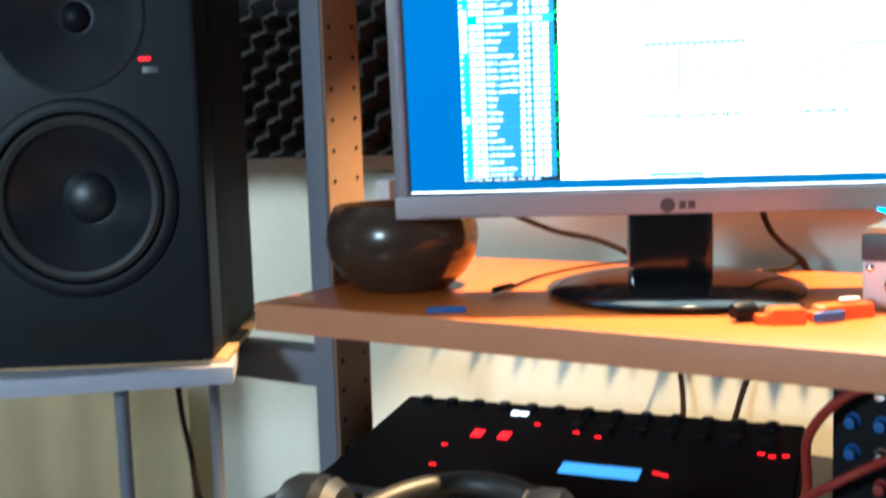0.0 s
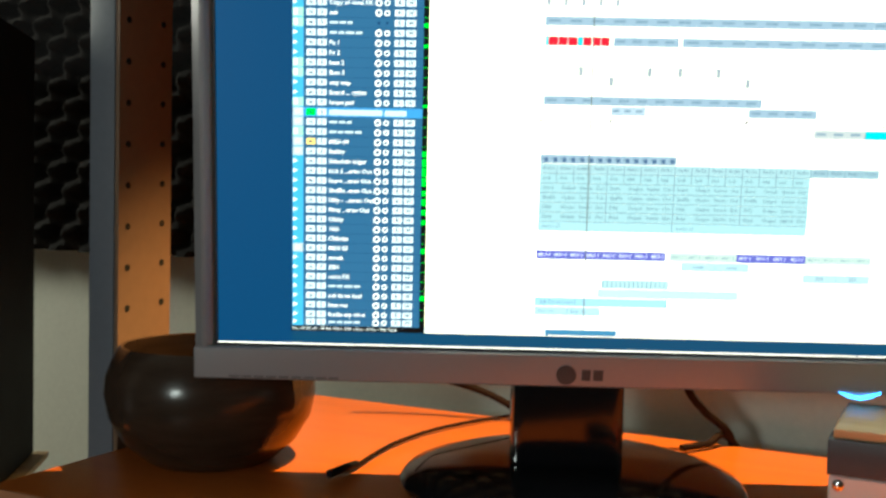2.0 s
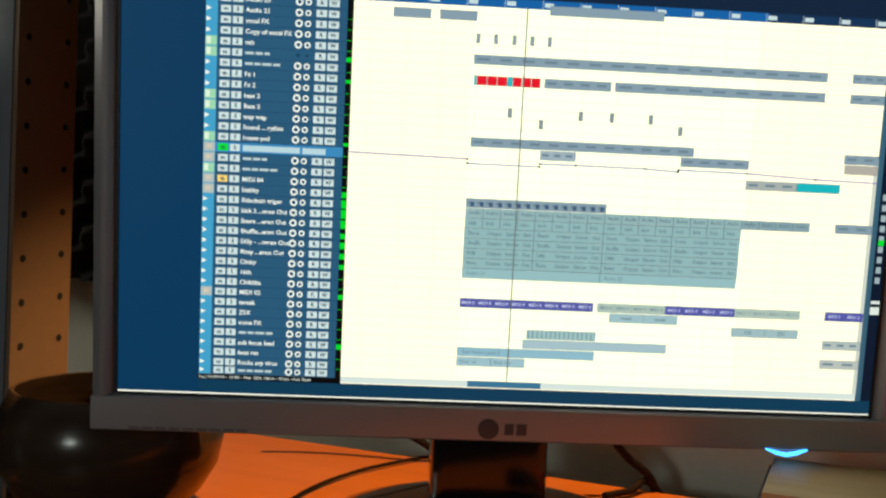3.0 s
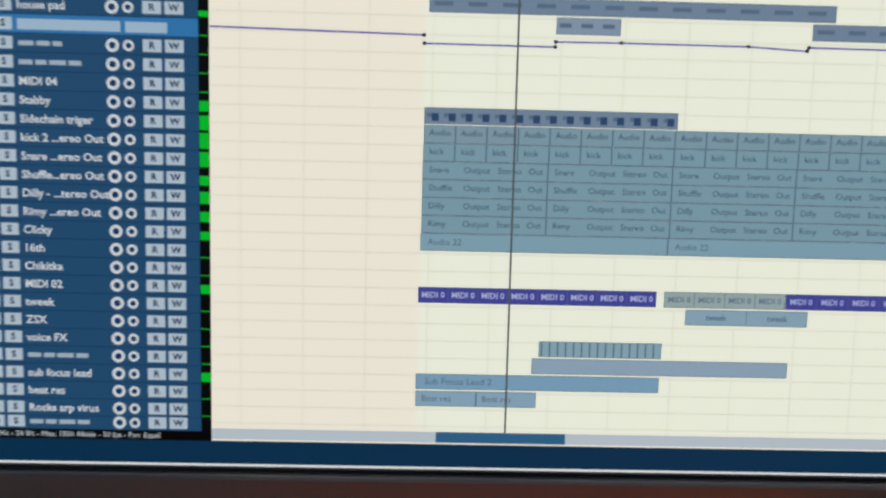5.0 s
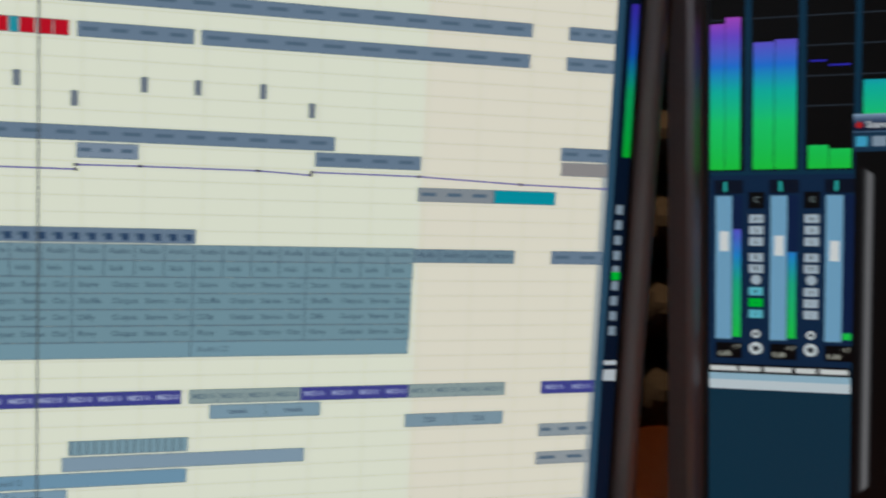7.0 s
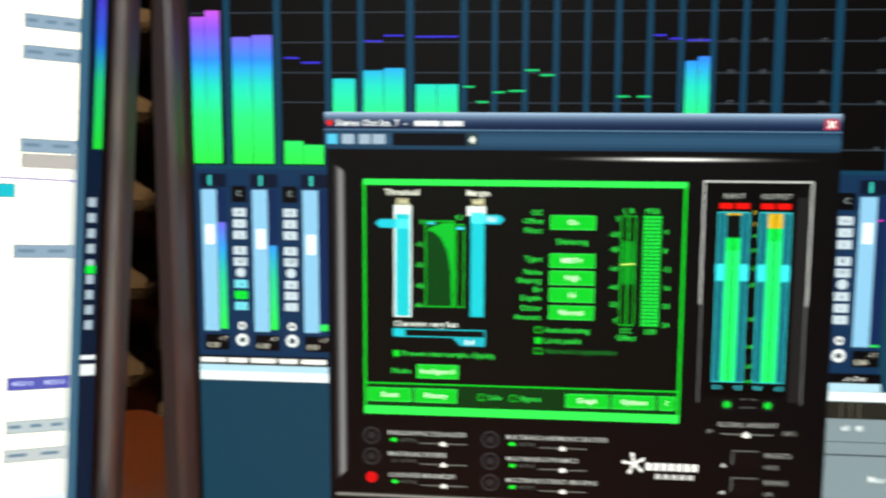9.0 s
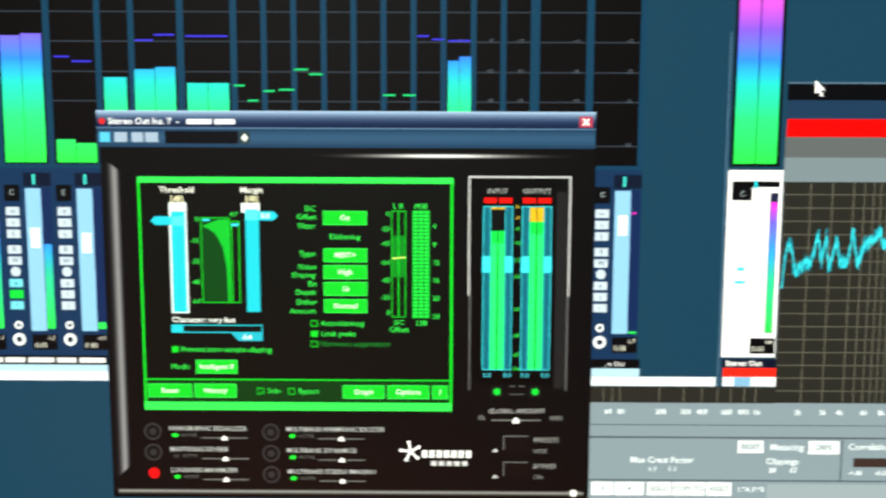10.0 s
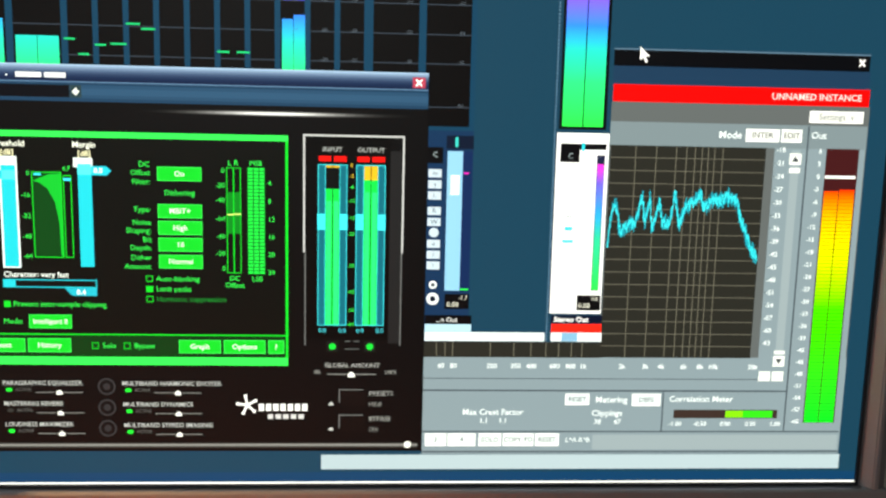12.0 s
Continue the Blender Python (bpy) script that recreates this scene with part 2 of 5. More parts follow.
def upright(a, b, wide, deep, z1, drilled=True):
    """A grey post whose inner side is a drilled tan board."""
    ob = thing("shelf_upright", on_desk(a, b, 0), "grey upright with a drilled tan board on its side", "upright")
    part("post", box(-wide, -0.0042, 0, deep, 0, z1, 0.002), M_GREY, ob)
    board = part("drilled_board", box(-0.004, 0, 0.001, deep - 0.001, 0, z1 - 0.002, 0.0005), M_POST_WOOD, ob, "tan board with two columns of holes")
    hole = mesh_of("hole", lathe([(0, 0), (0.0026, 0), (0.0026, -0.004), (0, -0.004)], 14))
    hole.materials.append(M_HOLE)
    for col, lift in ((0.0105, 0.0), (0.0485, 0.0025)):
        for k in range(-9, 18):
            h = new("hole", hole)
            h.parent = board
            h.matrix_basis = pose(0.0004, col, HOLE_Z + lift + k * PITCH, 0, 90, 0)
    return ob


shelf_board()
upright(-0.001, 0.118, 0.030, 0.060, 2.3)
upright(1.55, 0.118, 0.030, 0.060, 2.3)
beam = thing("crossbeam", on_desk(0, 0), "grey painted steel crossbeam beside the upright", "beam")
part("bar", box(-0.75, -0.033, 0.125, 0.165, 0.886, 0.925, 0.003), M_GREY, beam)


# ---- monitors ----
def facet(points, z0, z1):
    """A bar along z with the outline given in (x, y)."""
    bm = bmesh.new()
    low, high = [bm.verts.new((x, y, z0)) for x, y in points], [bm.verts.new((x, y, z1)) for x, y in points]
    for k in range(len(points)):
        j = (k + 1) % len(points)
        bm.faces.new((low[k], low[j], high[j], high[k]))
    bm.faces.new(low[::-1])
    bm.faces.new(high)
    bmesh.ops.bevel(bm, geom=[e for e in bm.edges if abs(e.verts[0].co.z - e.verts[1].co.z) > 0.01], offset=0.0006, segments=2, affect="EDGES")
    return bm


def monitor(stand, panel, label, sw, sh, c, left, right):
    """A wide monitor on a round glossy foot. stand: the foot's place; panel: the display's lower left corner, x across, z up, facing -y."""
    ob = thing("computer_monitor", stand, label, "monitor", "monitors on the shelf")
    m = stand.inverted() @ panel
    low, top = 0.0235, 0.016
    bez = part("bezel_bottom", box(-left, sw + right, -0.006, 0.014, -low, -0.0018, 0.0025, 3), M_SILVER, ob, "silver plastic lower bezel", m)
    part("bezel_top", box(-left, sw + right, -0.006, 0.014, sh + 0.0018, sh + top, 0.0025, 3), M_SILVER, ob, "", m)
    part("bezel_side", facet([(-0.0018, 0.001), (-0.0068, -0.0058), (-0.009, -0.006), (-left, 0.0), (-left, 0.014), (-0.0018, 0.014)], -0.0017, sh + 0.0017), M_SILVER, ob, "", m)
    part("bezel_side", facet([(sw + 0.0018, 0.001), (sw + 0.0068, -0.0058), (sw + 0.009, -0.006), (sw + right, 0.0), (sw + right, 0.014), (sw + 0.0018, 0.014)], -0.0017, sh + 0.0017), M_SILVER, ob, "", m)
    part("back_shell", box(-left + 0.003, sw + right - 0.003, 0.0142, 0.05, -low + 0.004, sh + top - 0.004, 0.012, 3), M_BLACK, ob, "black plastic back shell", m)
    screen = part("screen", box(0, sw, 0.0, 0.01, 0, sh), M_DESKTOP, ob, "lit blue desktop of the display", m, smooth=False)
    for u0, u1, v0, v1 in ((-0.0016, -0.0002, -0.0016, sh + 0.0016), (sw + 0.0002, sw + 0.0016, -0.0016, sh + 0.0016), (-0.0002, sw + 0.0002, -0.0016, -0.0002), (-0.0002, sw + 0.0002, sh + 0.0002, sh + 0.0016)):
        part("screen_rim", box(u0, u1, -0.0012, 0.012, v0, v1), M_BEZIN, ob, "thin dark rim around the display", m, smooth=False)
    part("stem", box(c - 0.0385, c + 0.0385, 0.020, 0.056, 0.012, 0.16, 0.008, 4), M_GLOSS, ob, "glossy black stem")
    foot = lathe([(0, 0.0), (0.112, 0.0), (0.1175, 0.002), (0.119, 0.005), (0.116, 0.008), (0.1, 0.0125), (0.06, 0.0165), (0.0, 0.018)], 72, (1, 1.08))
    part("foot", foot, M_GLOSS, ob, "glossy black round foot", pose(c + 0.004, 0.036, 0))
    return ob, screen, bez


M_DESKTOP = glow("display_desktop_blue", (0.006, 0.04, 0.075))
SW1, SW2, SH = 0.478, 0.486, 0.296
LEAN = 5.0
mon_1, screen_1, bez_1 = monitor(pose(0, 0, 1.0), pose(0, 0, 1.1, LEAN, 0, 0), "silver widescreen monitor showing a music arrangement window", SW1, SH, 0.236, 0.0155, 0.0138)
across, upward = Vector((0.8269, -0.5620, 0.0200)).normalized(), Vector((-0.0678, -0.0642, 0.9956)).normalized()
panel_2 = Matrix((across, upward.cross(across), upward)).transposed().to_4x4()
panel_2.translation = (0.5288, -0.0032, 1.0917)
mon_2, screen_2, bez_2 = monitor(pose(0.5288, -0.0032, 1.0, 0, 0, -34.2), panel_2, "silver widescreen monitor showing a mixer and a limiter window", SW2, SH, 0.243, 0.0182, 0.0155)


# ---- what the displays show, in millimetres from the lower left corner ----
def ramp_glow(name, low, high, stops, strength=1.0):
    """Level-meter pixels whose colour follows the height on the display."""
    m, tree, out = nodes_of(name)
    link = tree.links.new
    place, split, span, ramp = (tree.nodes.new(n) for n in ("ShaderNodeTexCoord", "ShaderNodeSeparateXYZ", "ShaderNodeMapRange", "ShaderNodeValToRGB"))
    span.inputs["From Min"].default_value, span.inputs["From Max"].default_value = low / 1000, high / 1000
    link(place.outputs["Object"], split.inputs[0])
    link(split.outputs["Z"], span.inputs["Value"])
    link(span.outputs[0], ramp.inputs[0])
    while len(ramp.color_ramp.elements) < len(stops):
        ramp.color_ramp.elements.new(0.5)
    for e, (at, colour) in zip(ramp.color_ramp.elements, stops):
        e.position, e.color = at, (*colour, 1)
    out.inputs["Base Color"].default_value = (0.01, 0.01, 0.01, 1)
    link(ramp.outputs[0], out.inputs["Emission Color"])
    out.inputs["Emission Strength"].default_value = strength
    return m


INK = {}


def ink(r, g, b):
    """Display pixels of one colour, by its usual 0 to 255 values."""
    if (r, g, b) not in INK:
        INK[r, g, b] = glow("display_colour", tuple((c / 255) ** 2.2 for c in (r, g, b)), 1.0)
    return INK[r, g, b]


def blended(low, high, k):
    """A colour between two, by its usual 0 to 255 values."""
    return ink(*[round(a + (b - a) * k) for a, b in zip(low, high)])


WHOLE = {"clip_edge", "button_edge", "curve_frame", "offset_frame", "meter_line", "panel_frame", "meter_frame", "check_box", "character_bar", "switch"}
TINY = {"spectrum", "bit_cell", "level_gap", "grip_line", "meter_scale", "clip_text", "clip_wave", "graph_grid", "link_text"}


def ui(screen, name, material, layer, *rects):
    """Lit rectangles (u0, u1, v0, v1) on the display: each one a part, unless they make one frame or are too small."""
    if len(rects) > 1 and name not in WHOLE | TINY:
        return [ui(screen, name, material, layer, r) for r in rects][0]
    y = -0.00006 * layer
    verts, faces = [], []
    for u0, u1, v0, v1 in rects:
        n = len(verts)
        verts += [(u0 / 1000, y, v0 / 1000), (u1 / 1000, y, v0 / 1000), (u1 / 1000, y, v1 / 1000), (u0 / 1000, y, v1 / 1000)]
        faces.append((n, n + 1, n + 2, n + 3))
    data = bpy.data.meshes.new(name)
    data.from_pydata(verts, [], faces)
    data.materials.append(material)
    ob = new(name, data)
    ob.parent = screen
    if name in TINY and len(rects) > 1:
        tagged(ob, kind="stuff")
    return ob


def shape(screen, name, material, layer, points):
    data = bpy.data.meshes.new(name)
    data.from_pydata([(u / 1000, -0.00006 * layer, v / 1000) for u, v in points], [], [tuple(range(len(points)))])
    data.materials.append(material)
    ob = new(name, data)
    ob.parent = screen
    return ob


def disc(u, v, r, n=14):
    return [(u + r * math.cos(2 * math.pi * k / n), v + r * math.sin(2 * math.pi * k / n)) for k in range(n)]


def caption(screen, words, u, v, size, material, layer=9, align="LEFT", bold=0.0):
    """Flat lettering whose middle height is v."""
    curve = bpy.data.curves.new("caption", "FONT")
    curve.body, curve.size, curve.align_x, curve.align_y, curve.offset = words, size / 1000, align, "CENTER", bold / 1000
    curve.resolution_u = 2
    text = bpy.data.objects.new("caption", curve)
    data = bpy.data.meshes.new_from_object(text)
    bpy.data.objects.remove(text)
    data.materials.append(material)
    ob = new("caption", data)
    ob.parent = screen
    ob.matrix_basis = pose(u / 1000, -0.00006 * layer, v / 1000, 90, 0, 0)
    return ob


def edges(u0, u1, v0, v1, w):
    """The four sides of a frame of line width w."""
    return [(u0, u1, v1 - w, v1), (u0, u1, v0, v0 + w), (u0, u0 + w, v0 + w, v1 - w), (u1 - w, u1, v0 + w, v1 - w)]


CREAM, PALE = glow("display_cream", (1.0, 0.94, 0.78), 1.18), glow("display_pale_green", (0.98, 1.0, 0.82), 1.18)
WHITE, BLACK = ink(250, 250, 248), ink(10, 11, 14)
LIST, STEEL = ink(42, 85, 122), ink(134, 162, 180)
GREEN, TEAL = ink(20, 210, 60), ink(40, 190, 205)


def arrangement(s):
    """The sequencer window: a track list and its clips on a pale sheet."""
    def row(k):
        return 226.0 - 6.24 * (k - 1)

    ui(s, "desktop_shade", ink(9, 55, 92), 1, (0, 49.4, 0, SH * 1000))
    # Glowing white strip stands for the bright reflection on the display's lower edge.
    ui(s, "edge_glint", WHITE, 2, (0, SW1 * 1000, 0, 0.9))
    ui(s, "task_area", ink(16, 58, 88), 1.5, (49.4, SW1 * 1000, 0.9, 9.3))
    ui(s, "window_head", ink(24, 40, 64), 1, (49.4, 468, 250.5, 296))
    ui(s, "sheet", CREAM, 1, (137.2, 468, 9.4, 250.5))
    ui(s, "loop_range", PALE, 2, (210, 386, 14.4, 245))
    ui(s, "time_ruler", ink(24, 92, 165), 3, (137.2, 390, 245, 250.5))
    ui(s, "time_ruler", ink(26, 52, 88), 3, (390, 468, 245, 250.5))
    for n, u in enumerate(range(160, 466, 23)):
        ui(s, "ruler_mark", ink(190, 210, 225), 4, (u, u + 5.5, 246.4, 249.0), (u - 1.2, u - 0.9, 245, 250.4))
    lines = [(137.4, 467.8, v - 0.1, v + 0.1) for v in np.arange(16.0, 245, 6.24)]
    ui(s, "row_line", ink(222, 222, 205), 3, *lines)
    ui(s, "bar_line", ink(236, 236, 220), 2.6, *[(u - 0.12, u + 0.12, 14.4, 245) for u in np.arange(147.6, 467, 21.8)])
    # the track list
    ui(s, "track_list", LIST, 2, (49.6, 133.6, 12.8, 250.5))
    ui(s, "track_gap", ink(18, 58, 98), 3, *[(56.8, 133.4, 235.6 - 6.318 * k - 3.25, 235.6 - 6.318 * k - 3.0) for k in range(-2, 36)])
    ui(s, "icon_column", ink(64, 152, 205), 3, (49.6, 56.6, 12.8, 250.5))
    names = ["Audio 20", "Audio 21", "vocal FX", "Copy of vocal FX", "sub", "", "", "Fx 1", "Fx 2", "bass 2", "Bass 3", "wap wap", "Sound ... rythm", "house pad", "", "", "", "MIDI 04",
             "Stabby", "Sidechain triger", "kick 2 ...ereo Out", "Snare ...ereo Out", "Shuffle...ereo Out", "Dilly - ...tereo Out", "Rimy ...ereo Out", "Clicky", "16th", "Chikitka",
             "MIDI 02", "tweek", "ZSX", "voice FX", "", "sub focus lead", "beat res", "Rocks arp virus", ""]
    key, dim, mark = ink(196, 214, 226), ink(34, 60, 92), ink(226, 234, 238)
    for n, words in enumerate(names):
        v = 235.6 - 6.318 * (n - 1)
        if n == 36:
            v = 15.6
        selected = n == 14
        if n in (4, 5, 9, 10, 13, 16):
            ui(s, "track_icon", ink(150, 205, 178), 4, (49.8, 56.4, v - 2.8, v + 2.8))
            ui(s, "track_icon", ink(215, 232, 222), 5, (50.2, 52.8, v - 1.8, v + 2.2))
        elif n in (14, 15, 17, 18, 28):
            ui(s, "track_icon", ink(170, 182, 190), 4, (49.8, 56.4, v - 2.8, v + 2.8))
            ui(s, "track_icon", ink(205, 190, 180), 5, (51.4, 54.4, v - 0.8, v + 1.4))
        else:
            shape(s, "track_icon", mark, 4, [(50.0, v - 1.5), (53.0, v), (50.0, v + 1.5)])
        if selected:
            ui(s, "selected_track", ink(58, 130, 190), 4, (56.6, 133.6, v - 3.0, v + 3.0))
            ui(s, "selected_name", ink(176, 205, 226), 5, (73.2, 107.6, v - 2.0, v + 1.6), (109.2, 123.2, v - 2.1, v + 1.5))
        first = GREEN if selected else ink(238, 205, 120) if n == 17 else key
        ui(s, "track_button", first, 5, (58.5, 64.4, v - 2.1, v + 2.1))
        ui(s, "track_button", key, 5, (65.6, 71.5, v - 2.1, v + 2.1))
        caption(s, "m", 61.4, v, 3.4, dim, 7, "CENTER", 0.12)
        caption(s, "S", 68.5, v, 3.2, dim, 7, "CENTER", 0.12)
        if selected:
            continue
        if words:
            caption(s, words, 73.2, v - 0.2, 3.9, mark, 7, "LEFT", 0.09)
        else:
            ends = (5.2, 4.4, 3.2) if n % 2 else (4.6, 3.8, 5.6, 4.2)
            u = 73.4
            for wide in ends:
                ui(s, "track_name", ink(176, 196, 208), 6, (u, u + wide, v - 0.9, v + 0.7))
                u += wide + 0.9
        for u, r in ((104.8, 2.3), (110.2, 1.9)):
            shape(s, "track_knob", LIST if n == 5 else mark, 4, disc(u, v - 0.1, r))
            shape(s, "track_knob", ink(22, 60, 98), 5, disc(u, v - 0.1, r * 0.5))
        for u, letter in ((115.0, "R"), (122.4, "W")):
            ui(s, "track_button", key, 5, (u, u + 6.3, v - 2.1, v + 2.1))
            caption(s, letter, u + 3.1, v, 3.2, dim, 7, "CENTER", 0.1)
    ui(s, "list_meter", ink(6, 12, 14), 3, (133.6, 137.2, 12.8, 250.5))
    levels = {0: 0.2, 4: 2.8, 6: 2.2, 12: 2.0, 17: 3.6, 18: 5, 19: 5.4, 20: 5.2, 21: 3.4, 22: 4.2, 23: 3.6, 24: 3.0, 27: 3.2, 32: 3.4}
    for n in range(0, 35):
        v = 235.6 - 6.318 * n - 2.6
        ui(s, "level", ink(10, 205, 50), 4, (133.8, 137.0, v, v + levels.get(n, 0.35)))
    ui(s, "status_bar", ink(8, 9, 12), 4, (48.6, 137.2, 9.3, 12.8))
    caption(s, "Rec: 44100 Hz - 24 Bit - Max: 185h 18min - 30 fps - Pan: Equal", 49.4, 11.0, 2.75, mark, 6)
    # scroll bars and the slope of the right border
    ui(s, "scroll_bar", ink(206, 218, 226), 3, (137.2, 468, 10.0, 14.0))
    ui(s, "scroll_thumb", ink(56, 110, 150), 4, (217, 263.5, 10.0, 14.0))
    ui(s, "scroll_bar", ink(200, 206, 206), 3.4, (465.6, 468.2, 14.0, 165))
    ui(s, "window_border", ink(56, 92, 118), 4, (468.2, 471.6, 9.4, 250))

    edge, grain = ink(92, 116, 136), ink(100, 124, 146)

    def clip(u0, u1, k, colour=STEEL, bars=0, tall=5.7):
        v = row(k)
        ob = ui(s, "clip", colour, 5, (u0, u1, v - tall / 2, v + tall / 2))
        ui(s, "clip_edge", edge, 6, *edges(u0, u1, v - tall / 2, v + tall / 2, 0.22))
        if bars:
            step = (u1 - u0) / bars
            ui(s, "clip_text", grain, 6, *[(u0 + step * (j + 0.15), u0 + step * (j + 0.7), v - 0.5, v + 0.9) for j in range(bars)])
        return ob

    slate, mist = ink(128, 150, 174), ink(168, 188, 188)
    clip(161, 183.5, -1.1, slate)
    clip(189, 211.5, -1.1, slate)
    clip(255.5, 325.6, -2.0, slate)
    for u in (211.6, 222.4, 233.6, 244.5, 255.1):
        clip(u, u + 2.3, 1, ink(140, 150, 165))
    clip(210.8, 430.4, 3, slate, 16)
    clip(446.5, 468, 3, slate, 3)
    clip(211.4, 213, 5, TEAL)
    for u in (213.2, 219.4, 225.6):
        clip(u, u + 6.0, 5, ink(222, 26, 48))
    clip(231.8, 235, 5, ink(48, 170, 190))
    for u in (235.2, 241, 246.6):
        clip(u, u + 5.4, 5, ink(222, 26, 48))
    clip(254.6, 295.8, 5, slate, 4)
    clip(298.3, 430, 5, slate, 9)
    clip(446.2, 468, 5, slate, 2)
    for u, k in ((233.1, 8), (252.6, 9), (276.9, 8), (296.2, 8), (320.5, 8), (339.4, 9)):
        clip(u, u + 2.6, k, ink(132, 142, 155))
    clip(211.3, 350.2, 11, slate, 12)
    clip(254.6, 276.6, 12, ink(150, 168, 190), 3)
    clip(342.4, 385.5, 12, slate, 4)
    clip(446, 468, 11, slate, 2)
    clip(446.6, 468, 12, ink(170, 165, 165))
    clip(384.6, 417.3, 14, ink(160, 168, 176), 3)
    clip(417.3, 444.8, 14, ink(30, 172, 192))
    # the automation line
    line = ink(112, 104, 190)
    bends = [(137.6, 154.2), (209.8, 153.2), (209.9, 150.4), (254.5, 150.3), (254.5, 152.0), (277, 152.2), (320.6, 152.1), (341, 151.1), (341.4, 152.3), (384.7, 152.1), (428.6, 150.3), (468, 149.7)]
    for (u0, v0), (u1, v1) in zip(bends, bends[1:]):
        shape(s, "automation_line", line, 7, [(u0 - 0.15, v0 - 0.35), (u1 + 0.15, v1 - 0.35), (u1 + 0.15, v1 + 0.3), (u0 - 0.15, v0 + 0.3)])
    ui(s, "automation_point", ink(24, 22, 40), 8, *[(u - 0.6, u + 0.6, v - 0.6, v + 0.6) for u, v in bends[1:-1]])
    # the drum block
    clip(210.4, 297.9, 17, slate, 15)
    ui(s, "clip_wave", ink(58, 84, 118), 7, *[(213 + 5.8 * j, 215.4 + 5.8 * j, row(17) - 1.8, row(17) + 0.9) for j in range(15)])
    dusk = ink(66, 90, 112)
    for j in range(16):
        clip(210.4 + 10.86 * j, 210.4 + 10.86 * (j + 1), 18, ink(140, 172, 186), 0, 6.2)
        caption(s, "Audio", 212.2 + 10.86 * j, row(18) + 0.4, 3.1, dusk, 7)
    for j in range(4):
        clip(384.2 + 10.9 * j, 384.2 + 10.9 * (j + 1), 18, ink(128, 156, 174))
        caption(s, "Audio", 386 + 10.9 * j, row(18) + 0.4, 3.1, dusk, 7)
    clip(444.3, 468, 18, slate, 2)
    for j in range(16):
        clip(210.3 + 10.86 * j, 210.3 + 10.86 * (j + 1), 19, ink(138, 174, 188), 0, 6.2)
        caption(s, "kick", 212.4 + 10.86 * j, row(19) + 0.2, 3.1, dusk, 7)
    for k, first in ((20, "Snare"), (21, "Shuffle"), (22, "Dilly"), (23, "Rimy")):
        for j in range(4):
            clip(210.2 + 43.4 * j, 210.2 + 43.4 * (j + 1), k, ink(138, 174, 188), 0, 6.2)
            for u, word in ((2.2, first), (14.2, "Output"), (26.0, "Stereo"), (36.6, "Out")):
                caption(s, word, 210.2 + 43.4 * j + u, row(k) + 0.2, 3.1, dusk, 7)
    for j in range(2):
        clip(210.0 + 86.7 * j, 210.0 + 86.7 * (j + 1), 24, ink(142, 180, 196), 0, 6.2)
        caption(s, "Audio 22", 212.5 + 86.7 * j, row(24), 3.2, edge, 7)
    # the lower clips
    violet = ink(78, 80, 168)

    def midi(u0, u1, k, colour, n, light, words="MIDI 0"):
        clip(u0, u1, k, colour)
        step = (u1 - u0) / n
        for j in range(n):
            caption(s, words, u0 + step * (j + 0.5), row(k), 2.9, light, 7, "CENTER", 0.06)
            if j:
                ui(s, "clip_edge", edge, 6.5, (u0 + step * j - 0.1, u0 + step * j + 0.1, row(k) - 2.8, row(k) + 2.8))

    midi(209.6, 293.7, 27, violet, 8, ink(190, 200, 236))
    midi(296.4, 339.6, 27, mist, 4, ink(110, 134, 150))
    midi(339.7, 384.5, 27, violet, 4, ink(180, 190, 232))
    midi(384.6, 426.7, 27, mist, 4, ink(120, 142, 156))
    midi(443, 468, 27, violet, 2, ink(180, 190, 232))
    midi(304.3, 348, 28, ink(152, 184, 202), 2, ink(96, 120, 144), "tweek")
    midi(383.3, 426.4, 29, ink(152, 180, 196), 2, ink(96, 120, 144), "ZSX")
    clip(443, 468, 30, ink(170, 182, 190), 3)
    clip(442.4, 468, 32, ink(176, 184, 190), 2)
    clip(252.7, 296.5, 30, ink(150, 184, 198))
    ui(s, "clip_text", edge, 7, *[(253.5 + 2.85 * j, 254.0 + 2.85 * j, row(30) - 2.6, row(30) + 2.6) for j in range(15)])
    clip(250.4, 342, 31, ink(158, 184, 204))
    clip(209.4, 296.2, 32, ink(136, 178, 206), 0)
    caption(s, "Sub Focus Lead 2", 212.5, row(32), 3.4, edge, 7)
    clip(209.4, 231, 33, ink(150, 184, 206))
    clip(231, 252.4, 33, ink(150, 184, 206))
    caption(s, "Beat res", 211.5, row(33), 3.2, edge, 7)
    caption(s, "Beat res", 233, row(33), 3.2, edge, 7)
    # the play cursor, and the strip of mixer beside the window
    ui(s, "play_cursor", ink(92, 100, 104), 8, (241.4, 242.1, 14.2, 245))
    ui(s, "mixer_strip", ink(14, 30, 50), 5, (471.6, SW1 * 1000, 9.4, 250))
    ui(s, "mixer_meter", RAMP_1, 6, (474.4, SW1 * 1000, 163.5, 228))
    keys = [(473.2, 476.4, 139 - 6.6 * j, 143 - 6.6 * j) for j in range(9)]
    ui(s, "mixer_button", ink(150, 168, 184), 6, *keys)
    ui(s, "mixer_button", GREEN, 7, (473, 476.8, 110.5, 114))
    ui(s, "mixer_tag", ink(214, 222, 228), 6, (472, SW1 * 1000, 66, 71), (472, SW1 * 1000, 73, 75))


RAMP_1 = ramp_glow("meter_colours_strip", 163, 226, [(0, (0.01, 0.55, 0.03)), (0.45, (0.01, 0.45, 0.15)), (0.7, (0.01, 0.1, 0.6)), (1, (0.05, 0.03, 0.5))])
